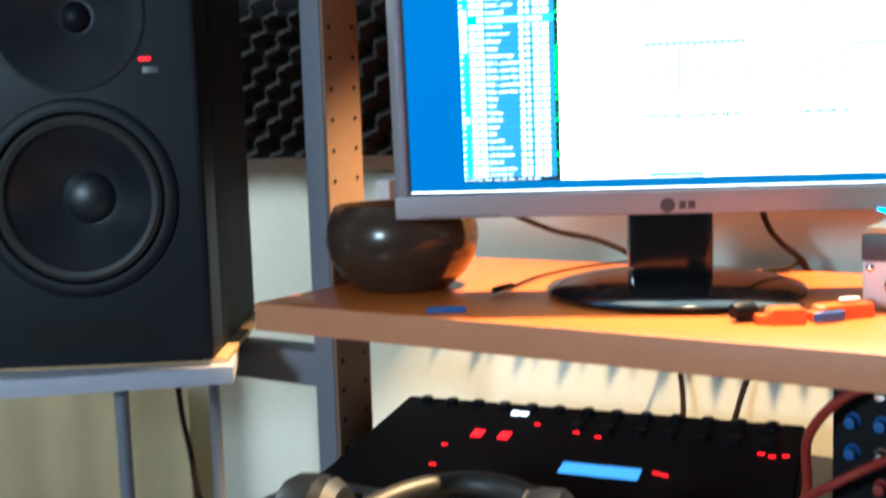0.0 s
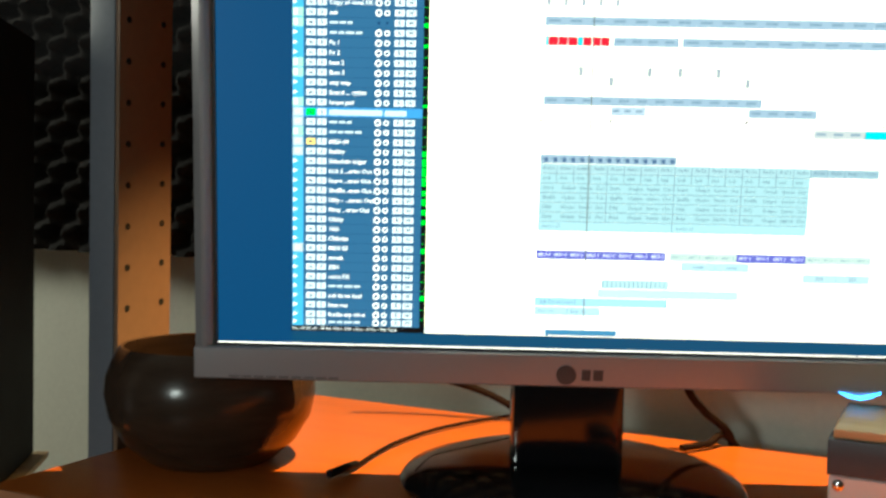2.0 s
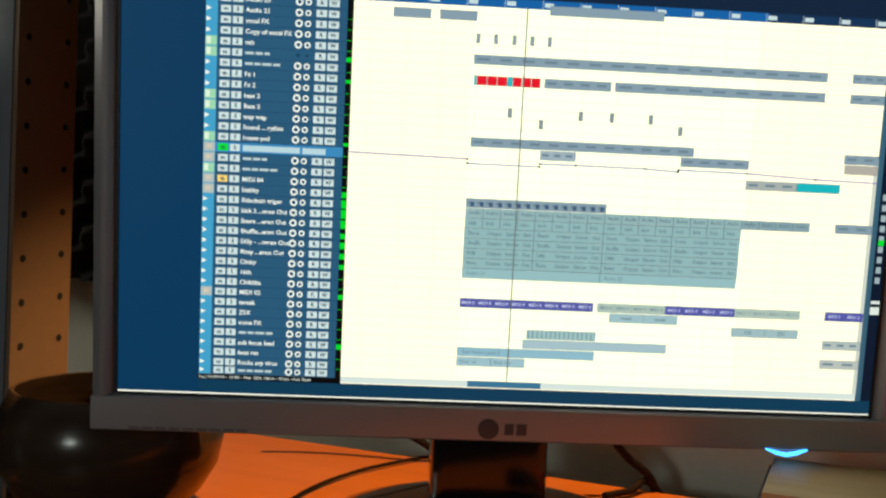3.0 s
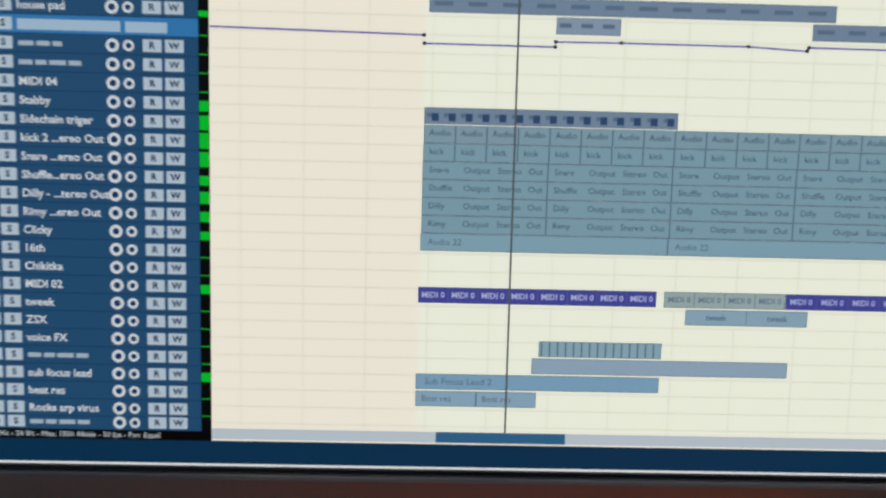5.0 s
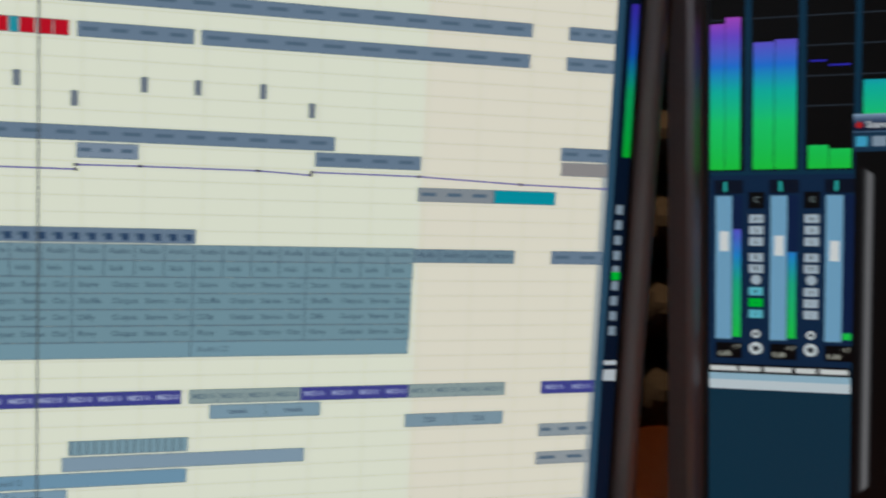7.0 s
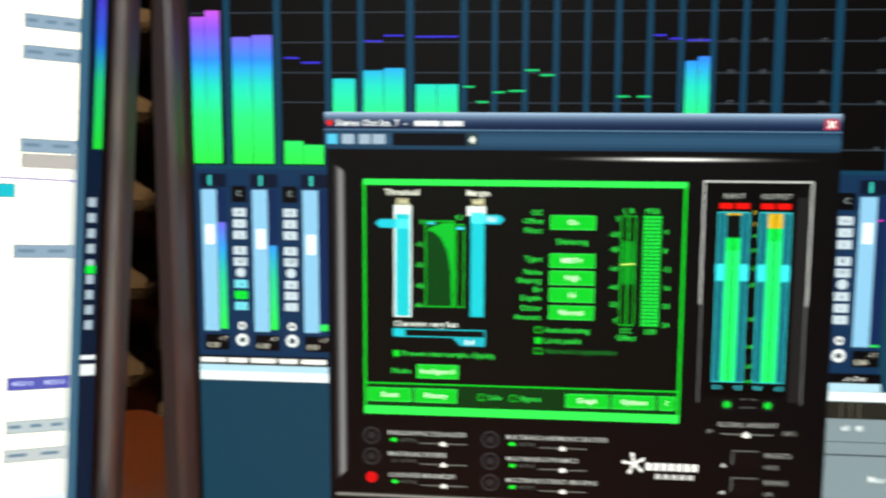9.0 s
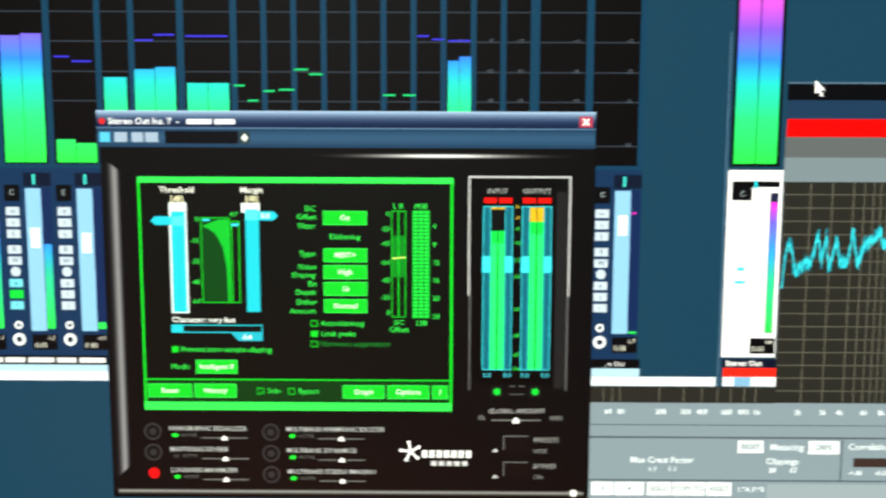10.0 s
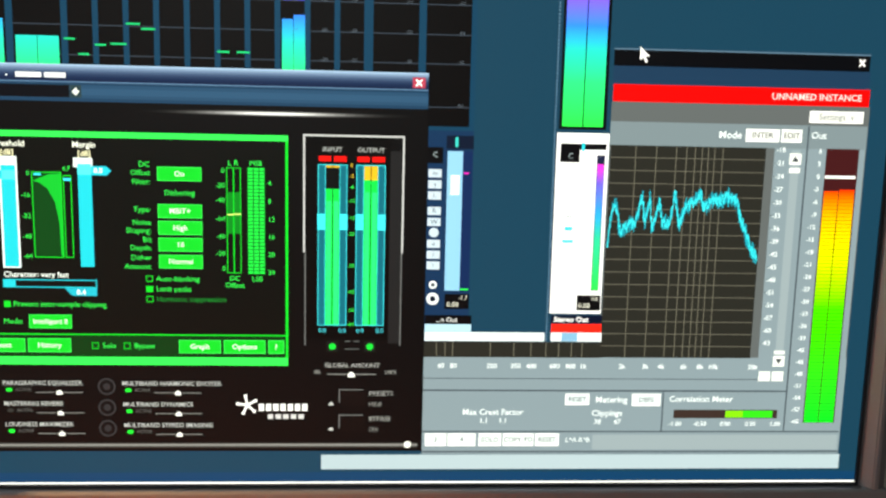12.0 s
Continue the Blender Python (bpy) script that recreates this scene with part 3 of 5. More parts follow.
arrangement(screen_1)


def mixer(s):
    """The console meters and faders, a dark limiter window and a grey analyser window."""
    levels = ramp_glow("meter_colours_console", 168, 236, [(0, (0.02, 0.75, 0.06)), (0.3, (0.02, 0.8, 0.2)), (0.5, (0.01, 0.62, 0.5)), (0.66, (0.02, 0.22, 0.9)), (0.85, (0.2, 0.08, 0.8)), (1, (0.6, 0.08, 0.7))])
    fader = ramp_glow("meter_colours_fader", 93, 156, [(0, (0.02, 0.75, 0.06)), (0.4, (0.02, 0.55, 0.3)), (0.6, (0.02, 0.3, 0.8)), (0.8, (0.15, 0.1, 0.8)), (0.92, (0.75, 0.03, 0.65)), (1, (0.8, 0.03, 0.5))])
    heat = ramp_glow("meter_colours_output", 30, 142, [(0, (0.0, 0.75, 0.02)), (0.5, (0.06, 0.8, 0.0)), (0.72, (0.75, 0.85, 0.0)), (0.87, (1.0, 0.5, 0.0)), (0.96, (1.0, 0.18, 0.0)), (1, (0.8, 0.03, 0.0))])
    # Reflected light along this lower edge, put in as a glowing line.
    ui(s, "edge_glint", WHITE, 2, (0, SW2 * 1000, 0, 0.9))
    ui(s, "task_area", ink(18, 58, 92), 1, (0, SW2 * 1000, 0.9, 5.5))
    # console meters
    ui(s, "console_back", ink(20, 58, 82), 1, (0, 295.5, 70, 296))
    cells = [(-0.5, 14.5), (17.3, 36.6), (39.5, 58.8), (61.4, 73.2), (75.8, 94.2), (97.2, 117.2)]
    cells += [(120.0 + 12.87 * j, 130.4 + 12.87 * j) for j in range(10)] + [(250.2, 270.2), (273.4, 293.2)]
    for u0, u1 in cells:
        ui(s, "meter_cell", ink(10, 9, 10), 2, (max(u0, 0), u1, 167.4, 296))
        ui(s, "meter_scale", ink(50, 58, 68), 3, *[(max(u0, 0), u1, v, v + 0.5) for v in (175.6, 194.4, 207.0, 219.8, 232.3, 245, 258, 271, 284)])
        if u1 > 220:
            for v, words in ((175.6, "-50"), (194.4, "-30"), (207.0, "-20"), (219.8, "-10")):
                caption(s, words, u1 - 4.4, v + 0.9, 2.2, ink(84, 94, 104), 4, "CENTER")
    for u0, u1, v in ((0, 6.2, 231), (6.4, 12.8, 233.6), (18, 26.6, 222.4), (26.9, 35.8, 223.2), (40.6, 48.9, 178), (49.2, 58, 176.4), (62.2, 72, 204.8), (75.6, 84.2, 208.2), (84.5, 93.2, 209.2), (98.2, 107, 202.4), (107.3, 116.2, 202.4), (210.8, 215.6, 212.2), (215.8, 220.7, 214)):
        ui(s, "level", levels, 4, (u0, u1, 168, v))
    dashes = [(118.4, 123, 201.4), (124.2, 128.8, 195), (131.2, 136, 199.1), (137.8, 144.6, 199.7), (144.6, 150.4, 208.3), (151, 156.8, 206.3), (183, 188.2, 197.5), (191.4, 196.8, 197.5)]
    ui(s, "peak_dash", ink(30, 190, 110), 4, *[(u0, u1, v - 0.4, v + 0.4) for u0, u1, v in dashes])
    dashes = [(41, 47.5, 213.5), (48.5, 57, 211.5), (76, 84, 220.5), (84.5, 93, 222.8), (98, 116, 222.3), (197.5, 202.5, 222.6), (204, 209, 221.2), (211, 220.5, 220.6)]
    ui(s, "peak_dash", ink(58, 52, 205), 4, *[(u0, u1, v - 0.35, v + 0.35) for u0, u1, v in dashes])
    # channel strips
    sky = ink(132, 186, 222)

    def strip(u, cap, level):
        ui(s, "pan_field", ink(16, 26, 44), 4, (u - 0.6, u + 11.6, 157.6, 163.5))
        ui(s, "pan_mark", ink(60, 200, 190), 5, (u + 3.4, u + 4.6, 158.4, 162.8))
        ui(s, "fader", sky, 4, (u, u + 6.9, 93, 156.6))
        ui(s, "fader_meter", ink(20, 40, 78), 4, (u + 6.9, u + 11.2, 93, 156.6))
        ui(s, "level", fader, 5, (u + 7.3, u + 10.8, 94, level))
        ui(s, "fader_cap", ink(246, 250, 250), 6, (u + 1.7, u + 5.6, cap - 4.4, cap + 4.4))
        ui(s, "readout", BLACK, 5, (u + 0.2, u + 11.4, 84.4, 91.4))
        caption(s, "0.00", u + 1.2, 86.4, 3.2, ink(220, 220, 205), 6)
        caption(s, "-1.7", u + 6.6, 89.6, 2.6, ink(220, 220, 205), 6)

    def column(u, lit=()):
        ui(s, "pan_field", BLACK, 4, (u - 0.4, u + 6.4, 151, 158.2))
        caption(s, "C", u + 3, 154.8, 3.4, ink(150, 165, 170), 6, "CENTER")
        for j in range(9):
            v = 148.4 - 5.0 * j - (2 if j > 2 else 0)
            colour = GREEN if j in lit else ink(110, 205, 222) if j + 1 in lit or j - 1 in lit else ink(188, 204, 216)
            if j == 5:
                shape(s, "strip_button", colour, 5, disc(u + 3, v - 1.7, 2.2))
            else:
                ui(s, "strip_button", colour, 5, (u, u + 5.9, v - 3.7, v))
                caption(s, "msLRWeeii"[j], u + 3, v - 1.8, 3.0, ink(40, 58, 80), 6, "CENTER")
        for v, r in ((95.6, 1.9), (89.1, 2.9)):
            shape(s, "strip_knob", ink(222, 230, 232), 5, disc(u + 3.1, v, r))
            shape(s, "strip_knob", ink(16, 26, 40), 6, disc(u + 3.1, v, r * 0.45))

    ui(s, "console_shade", ink(22, 48, 78), 2, (0, 59, 70.5, 165.6), (275, 295.5, 69.4, 165.6))
    strip(2.6, 136.6, 142)
    strip(25.6, 134.8, 132)
    strip(48.2, 132.6, 97)
    column(16.8, (7,))
    column(39.6)
    strip(284, 141.4, 93.2)
    column(275.6)
    ui(s, "peak_mark", ink(205, 40, 170), 6, (291.4, 293.6, 146.4, 147.2))
    ui(s, "name_strip", BLACK, 4, (0, 59, 77.6, 81.8), (275.4, 296.8, 77.2, 81.4))
    ui(s, "strip_name", ink(235, 238, 236), 5, (0.5, 12, 78.6, 80.8), (13, 22, 78.6, 80.8), (23.5, 35, 78.6, 80.8), (36.5, 45, 78.6, 80.8), (46.5, 58, 78.6, 80.8))
    caption(s, "...n Out", 280.5, 79.2, 3.2, ink(235, 238, 236), 6)
    ui(s, "strip_foot", ink(168, 206, 226), 4, (0, 59, 74.6, 77.6), (275.4, 296.8, 73.6, 77.2))
    ui(s, "strip_foot", ink(222, 234, 240), 4, (0, 59, 70.4, 74.6), (275.4, 331, 69.3, 73.5))
    ui(s, "grip_line", ink(100, 130, 155), 4, *[(331.6, 332.2, v, v + 0.8) for v in np.arange(70, 225, 1.6)])
    # the main output strip
    ui(s, "meter_cell", BLACK, 3, (333.6, 355, 167.4, 262))
    ui(s, "level", levels, 4, (335, 344.1, 168.6, 262), (344.6, 353.5, 168.6, 262))
    ui(s, "output_strip", ink(250, 252, 252), 4, (333, 356.8, 82.7, 165.8))
    ui(s, "output_pan", BLACK, 5, (334.8, 343.6, 152.6, 161), (343.6, 355.6, 158.4, 161))
    caption(s, "C", 339.6, 155.4, 3.4, ink(150, 165, 170), 6, "CENTER")
    ui(s, "pan_mark", TEAL, 6, (344.4, 345.8, 157.6, 161.4))
    ui(s, "fader_meter", ink(30, 36, 60), 5, (351.6, 355.2, 93.6, 156))
    ui(s, "level", fader, 6, (351.9, 354.9, 94, 152))
    ui(s, "output_button", ink(70, 190, 205), 5, (338.2, 341.8, 121.5, 123.2), (337.4, 342.4, 115.8, 117.2))
    for v, letter in ((149, "m"), (144, "s"), (133, "R"), (127.6, "W")):
        caption(s, letter, 340, v, 2.8, ink(120, 130, 140), 6, "CENTER")
    ui(s, "readout", BLACK, 5, (345.4, 356.4, 84.2, 91.4))
    caption(s, "0.00", 346.2, 86.4, 3.2, ink(225, 225, 210), 6)
    caption(s, "0.8", 352, 89.6, 2.6, ink(225, 225, 210), 6)
    ui(s, "output_name", ink(14, 22, 40), 5, (333.6, 357.6, 77.9, 81.8))
    caption(s, "Stereo Out", 335, 79.8, 3.5, WHITE, 6, "LEFT", 0.08)
    ui(s, "output_colour", ink(235, 40, 30), 5, (334, 357.6, 73.7, 77.8))
    ui(s, "strip_foot", ink(232, 240, 244), 5, (334, 357.8, 69.4, 73.6))
    ui(s, "strip_foot", ink(120, 168, 200), 6, (339, 346.5, 69.5, 73.5))
    limiter(s)
    analyser(s, heat)


def button(s, u0, u1, v0, v1, words="", face=(18, 190, 45), text=(215, 250, 215), size=3.4, layer=13):
    ui(s, "button", ink(*face), layer, (u0, u1, v0, v1))
    ui(s, "button_edge", ink(*[min(255, c + 45) for c in face]), layer + 0.5, *edges(u0, u1, v0, v1, 0.3))
    if words:
        caption(s, words, (u0 + u1) / 2, (v0 + v1) / 2, size, ink(*text), layer + 2, "CENTER", 0.06)


def limiter(s):
    """The dark limiter window, above the console."""
    g, dark, lime = ink(16, 205, 48), ink(12, 13, 13), ink(52, 235, 84)
    ui(s, "window_body", ink(14, 14, 15), 10, (59.4, 275.2, 16.4, 174.8))
    for k in range(6):
        ui(s, "window_toolbar", blended((26, 52, 76), (46, 78, 106), math.sin(math.pi * (k + 0.5) / 6)), 10, (58.4, 274.8, 174.8 + 1.4 * k, 176.2 + 1.4 * k))
    for k in range(10):
        ui(s, "window_title", blended((20, 34, 62), (150, 178, 208), (k / 9) ** 2.0), 10, (58.4, 274.8, 183.2 + 0.74 * k, 183.94 + 0.74 * k))
    ui(s, "window_line", ink(86, 116, 146), 11, (58.4, 274.8, 182.9, 183.4))
    caption(s, "Stereo Out Ins. 7  -", 63.5, 185.9, 3.9, ink(232, 236, 240), 12, "LEFT", 0.08)
    ui(s, "title_bar", ink(226, 230, 236), 12, (97.6, 108.5, 184.8, 187.0), (109.6, 118.6, 184.8, 187.0))
    shape(s, "title_dot", ink(200, 40, 40), 12, disc(60.8, 186, 1.4))
    ui(s, "title_key", ink(80, 185, 225), 12, (59.6, 64, 177, 181.2))
    ui(s, "title_key", ink(150, 170, 190), 12, (66, 71.5, 177, 181.2), (73.5, 78.5, 177, 181.2), (79.4, 85, 177, 181.2))
    ui(s, "preset_field", ink(12, 14, 20), 12, (88, 120, 176.4, 181.8))
    ui(s, "preset_key", ink(44, 62, 66), 12, (120.2, 125, 176.4, 181.8))
    shape(s, "preset_key", ink(220, 226, 220), 13, [(121, 179), (122.6, 177.2), (124.2, 179), (122.6, 180.8)])
    ui(s, "close_key", ink(170, 60, 80), 12, (267.8, 273.4, 184.0, 188.6))
    shape(s, "close_mark", WHITE, 13, [(268.9, 185.0), (269.7, 184.7), (272.3, 187.5), (271.5, 187.9)])
    shape(s, "close_mark", WHITE, 13.5, [(271.5, 184.7), (272.3, 185.0), (269.7, 187.9), (268.9, 187.5)])
    for k in range(16):
        tone = round(16 + 112 * math.sin(math.pi * min(1, k / 15) ** 1.6) ** 2)
        ui(s, "case_gloss", ink(tone, tone, tone + 2), 11, (60.2 + 0.5 * k, 60.7 + 0.5 * k, 24 + 0.5 * k, 170 - 0.4 * k))
    for k in range(12):
        tone = round(20 + 225 * (k / 11) ** 1.8)
        w, h = 60 - 4.2 * k, 1.5 - 0.1 * k
        shape(s, "case_gloss", ink(tone, tone, tone), 11 + 0.2 * k, [(208 + w * math.cos(a), 171.4 + h * math.sin(a)) for a in np.linspace(0, 2 * math.pi, 40)[:-1]])
    for k in range(6):
        tone = (34, 62, 104, 140, 96, 50)[k]
        ui(s, "case_gloss", ink(tone, tone, tone - 2), 11, (62, 273, 17.6 + 0.45 * k, 18.05 + 0.45 * k))
    shape(s, "case_gloss", ink(236, 236, 230), 12, disc(268.5, 19.3, 1.7, 20))
    ui(s, "case_edge", dark, 10.5, (59.4, 275.2, 16.2, 17.4))
    # the green panel
    ui(s, "panel", ink(15, 17, 15), 11, (75.2, 213.4, 57, 162))
    ui(s, "panel_frame", g, 12, (75.2, 213.4, 71.0, 71.6), (75.2, 76.2, 60, 160), (212.2, 213.3, 60, 160))
    ui(s, "panel_bar", lime, 13, (75.2, 213.4, 159.4, 162), (75.2, 213.2, 57.2, 61))
    ui(s, "panel_foot", ink(14, 52, 22), 11.6, (76.2, 212.2, 61, 71))
    ui(s, "slider", ink(225, 240, 238), 12, (88.6, 96.4, 101.4, 150.8), (120.4, 128.6, 146.4, 150.6))
    ui(s, "slider_fill", ink(30, 190, 205), 13, (89.5, 95.6, 102.0, 146.8), (122.2, 128.1, 102.2, 147.9))
    ui(s, "slider_top", ink(80, 235, 245), 14, (122.2, 128.1, 143.2, 147.9), (89.9, 95.2, 140.6, 144.6))
    caption(s, "Threshold", 92.4, 156.2, 3.7, ink(240, 244, 230), 13, "CENTER", 0.06)
    caption(s, "[dB]", 92.4, 152.4, 3.3, ink(240, 236, 190), 13, "CENTER", 0.06)
    caption(s, "Margin", 125.2, 156.2, 3.7, ink(240, 244, 230), 13, "CENTER", 0.06)
    caption(s, "[dB]", 125.2, 152.4, 3.3, ink(240, 236, 190), 13, "CENTER", 0.06)
    shape(s, "value_tag", ink(34, 190, 210), 14, [(82.4, 140.8), (89.6, 140.8), (89.6, 144.6), (82.4, 144.6), (80.6, 142.7)])
    shape(s, "value_tag", ink(34, 190, 210), 14, [(128.2, 143), (134.6, 143), (136.6, 145), (134.6, 147), (128.2, 147)])
    caption(s, "0.0", 131, 145, 3.2, WHITE, 15, "CENTER", 0.05)
    ui(s, "curve_box", ink(12, 62, 24), 12, (102.6, 115.0, 106.4, 144))
    shape(s, "curve", ink(20, 176, 50), 13, [(103, 140.2), (106, 139.2), (109, 136.8), (112, 131), (113.6, 122), (114, 107), (115, 107), (115, 143.4), (110, 143.2), (106, 141.6)])
    ui(s, "curve_frame", g, 14, *edges(102.4, 115.2, 106.2, 144.2, 0.4), *edges(115.8, 119.4, 106.2, 142.8, 0.4))
    ui(s, "reduction", ink(60, 205, 235), 14.5, (116, 119.2, 140.4, 141.6), (103.4, 106.5, 142.6, 143.6))
    caption(s, "4.7", 117.2, 145.6, 3.0, lime, 14, "CENTER")
    for words, v in (("0", 143.4), ("-16", 133.8), ("-32", 124.6), ("-48", 115.4), ("-64", 106.8)):
        caption(s, words, 101.6, v, 3.0, lime, 14, "RIGHT")
    for words, v in (("DC", 148.2), ("Offset", 144.5), ("Filter:", 140.5), ("Type:", 128.2), ("Noise", 122.4), ("Shaping:", 118.8), ("Bit", 114.8), ("Depth:", 111), ("Dither", 106.6), ("Amount:", 102.6)):
        caption(s, words, 153.2, v, 3.4, lime, 13, "RIGHT")
    caption(s, "Dithering", 165.8, 135.8, 3.5, lime, 13, "CENTER")
    for words, v in (("On", 144.2), ("MBIT+", 127.7), ("High", 120.2), ("16", 112.7), ("Normal", 105)):
        button(s, 156.3, 175.5, v - 3.1, v + 3.1, words)
    ui(s, "offset_meter", ink(14, 120, 34), 12, (186.6, 189.2, 118, 136.5), (189.7, 192.4, 118, 136.5))
    ui(s, "offset_frame", g, 13, *edges(186.3, 189.5, 100, 147.5, 0.35), *edges(189.3, 192.6, 100, 147.5, 0.35))
    ui(s, "offset_mark", ink(210, 240, 120), 14, (186.5, 189.4, 126.2, 126.8), (189.5, 192.5, 126.5, 127.1))
    caption(s, "L R", 189.3, 149.4, 3.4, lime, 13, "CENTER")
    caption(s, "MSB", 199.2, 149.4, 3.2, lime, 13, "CENTER")
    caption(s, "LSB", 199.6, 97.4, 3.2, lime, 13, "CENTER")
    caption(s, "DC", 189.6, 97.6, 3.2, lime, 13, "CENTER")
    caption(s, "Offset", 189.6, 94.4, 3.4, lime, 13, "CENTER")
    for words, v in (("0", 146), ("-20", 139.4), ("-40", 132.9), ("-Inf", 124.6), ("-40", 116.6), ("-20", 108.9), ("0", 102)):
        caption(s, words, 185.6, v, 3.1, lime, 13, "RIGHT")
    for words, v in (("4", 140.7), ("8", 132.6), ("12", 124.5), ("16", 116.6), ("20", 108.6), ("24", 100.4)):
        caption(s, words, 204.4, v, 3.1, lime, 13)
    ui(s, "bit_back", ink(12, 96, 30), 12, (195.4, 203.2, 99.6, 147.7))
    ui(s, "bit_cell", ink(34, 215, 70), 13, *[(195.7 + 2.55 * c, 197.8 + 2.55 * c, 99.9 + 1.6 * r, 101.1 + 1.6 * r) for c in range(3) for r in range(30)])
    for words, v, lit in (("Auto-blanking", 97.1, 0), ("Limit peaks", 92.4, 1), ("Harmonic suppression", 87.8, 0)):
        ui(s, "check_box", g, 13, *([(150.4, 153.4, v - 1.4, v + 1.4)] if lit else edges(150.4, 153.4, v - 1.4, v + 1.4, 0.35)))
        caption(s, words, 154.8, v, 3.4, lime if words[0] != "H" else ink(26, 130, 50), 13)
    caption(s, "Character: very fast", 88.6, 98.4, 3.5, ink(235, 244, 238), 13, "LEFT", 0.05)
    ui(s, "character_bar", ink(34, 190, 205), 13, *edges(88.2, 128.9, 92.6, 96.3, 0.45), (88.6, 93.6, 92.9, 96))
    shape(s, "value_tag", ink(34, 170, 190), 13, [(114.8, 92.5), (118, 89), (128.8, 89), (128.8, 92.5)])
    caption(s, "0.4", 122, 90.6, 3.3, WHITE, 15, "CENTER", 0.05)
    ui(s, "check_box", g, 13, (88.2, 91, 83.6, 86.4))
    caption(s, "Prevent inter-sample clipping", 92.2, 85, 3.45, lime, 13)
    caption(s, "Mode:", 96.2, 77.1, 3.4, lime, 13, "RIGHT")
    button(s, 98.7, 117.2, 74, 80.3, "Intelligent II", size=3.2)
    button(s, 76.8, 96.5, 63, 69.3, "Reset")
    button(s, 97.7, 116.6, 63, 69.4, "History")
    button(s, 164.3, 183, 62.8, 69, "Graph")
    button(s, 184.3, 203, 62.8, 69.1, "Options")
    button(s, 204.3, 211.4, 62.8, 69.1, "?")
    for u, words in ((125.8, "Solo"), (139.8, "Bypass")):
        ui(s, "check_box", g, 13, *edges(u, u + 2.9, 64.6, 67.6, 0.35))
        caption(s, words, u + 4.6, 66.1, 3.4, lime, 13)
    # module slots
    pale = ink(176, 180, 178)
    slots = (("PARAGRAPHIC EQUALIZER", 78.3, 85.6, 48.5, 1), ("MASTERING REVERB", 78.3, 85.8, 38.8, 0), ("LOUDNESS MAXIMIZER", 78.3, 86, 29, 2),
             ("MULTIBAND HARMONIC EXCITER", 131.6, 138.4, 48.4, 1), ("MULTIBAND DYNAMICS", 131.6, 138.6, 38.5, 1), ("MULTIBAND STEREO IMAGING", 131.6, 138.8, 28.6, 1))
    for words, ku, nu, v, lit in slots:
        shape(s, "module_knob", ink(200, 22, 26) if lit == 2 else ink(52, 52, 54), 12, disc(ku, v - 1.4, 4.0 if lit < 2 else 2.6, 20))
        shape(s, "module_knob", ink(20, 20, 21), 12.5, disc(ku, v - 1.4, 3.2 if lit < 2 else 0.2, 20))
        if lit < 2:
            shape(s, "module_knob", ink(46, 46, 48), 13, disc(ku, v - 1.4, 1.6, 16))
        caption(s, words, nu, v, 2.9, pale, 12, "LEFT", 0.03)
        shape(s, "module_led", ink(30, 220, 60) if lit else ink(50, 52, 50), 12, [(nu + 2.8 + 1.5 * a, v - 3.1 + 0.9 * b) for a, b in ((-1, 0), (-0.6, -1), (0.6, -1), (1, 0), (0.6, 1), (-0.6, 1))])
        caption(s, "ACTIVE", nu + 5.6, v - 3.1, 2.1, ink(96, 98, 96), 12)
        ui(s, "amount_line", ink(120, 122, 120), 12, (nu + 14.4, nu + 35.4, v - 4.5, v - 4.1))
        shape(s, "amount_knob", ink(236, 236, 232), 13, [(nu + 23.6, v - 5.4), (nu + 26.4, v - 5.4), (nu + 26.4, v - 4.2), (nu + 25, v - 3.0), (nu + 23.6, v - 4.2)])
    # the maker's mark as a plain star and bars
    for k in range(5):
        a = 0.5 + 2 * math.pi * k / 5
        du, dv = math.cos(a), math.sin(a)
        shape(s, "star_mark", WHITE, 12 + 0.05 * k, [(194.6 - 0.6 * dv, 38.4 + 0.6 * du), (194.6 + 0.6 * dv, 38.4 - 0.6 * du), (194.6 + 4.2 * du + 0.5 * dv, 38.4 + 4.2 * dv - 0.5 * du), (194.6 + 4.2 * du - 0.5 * dv, 38.4 + 4.2 * dv + 0.5 * du)])
        shape(s, "star_mark", WHITE, 12.5, disc(194.6 + 4.3 * du, 38.4 + 4.3 * dv, 0.85, 10))
    ui(s, "maker_bar", WHITE, 12, *[(199.8 + 3.3 * k, 202.2 + 3.3 * k, 35.6, 39.0) for k in range(7)])
    ui(s, "maker_bar", ink(200, 200, 200), 12, *[(203.9 + 3.5 * k, 206.4 + 3.5 * k, 31.8, 34.0) for k in range(5)])
    # input and output meters
    ui(s, "meter_frame", ink(190, 192, 192), 12, (220, 264.8, 162.0, 162.8), (264.0, 264.8, 110, 162), (220, 220.8, 110, 162))
    ui(s, "meter_frame", ink(96, 98, 98), 12, (263.8, 264.4, 67, 110), (220.6, 221.2, 67, 110))
    ui(s, "meter_well", ink(8, 9, 9), 11, (220.8, 258.6, 70, 162))
    ui(s, "meter_side", ink(34, 34, 35), 11, (258.6, 264, 68, 156))
    caption(s, "INPUT", 232.8, 156.2, 3.1, ink(170, 175, 172), 12, "CENTER")
    caption(s, "OUTPUT", 250, 156.2, 3.1, ink(170, 175, 172), 12, "CENTER")
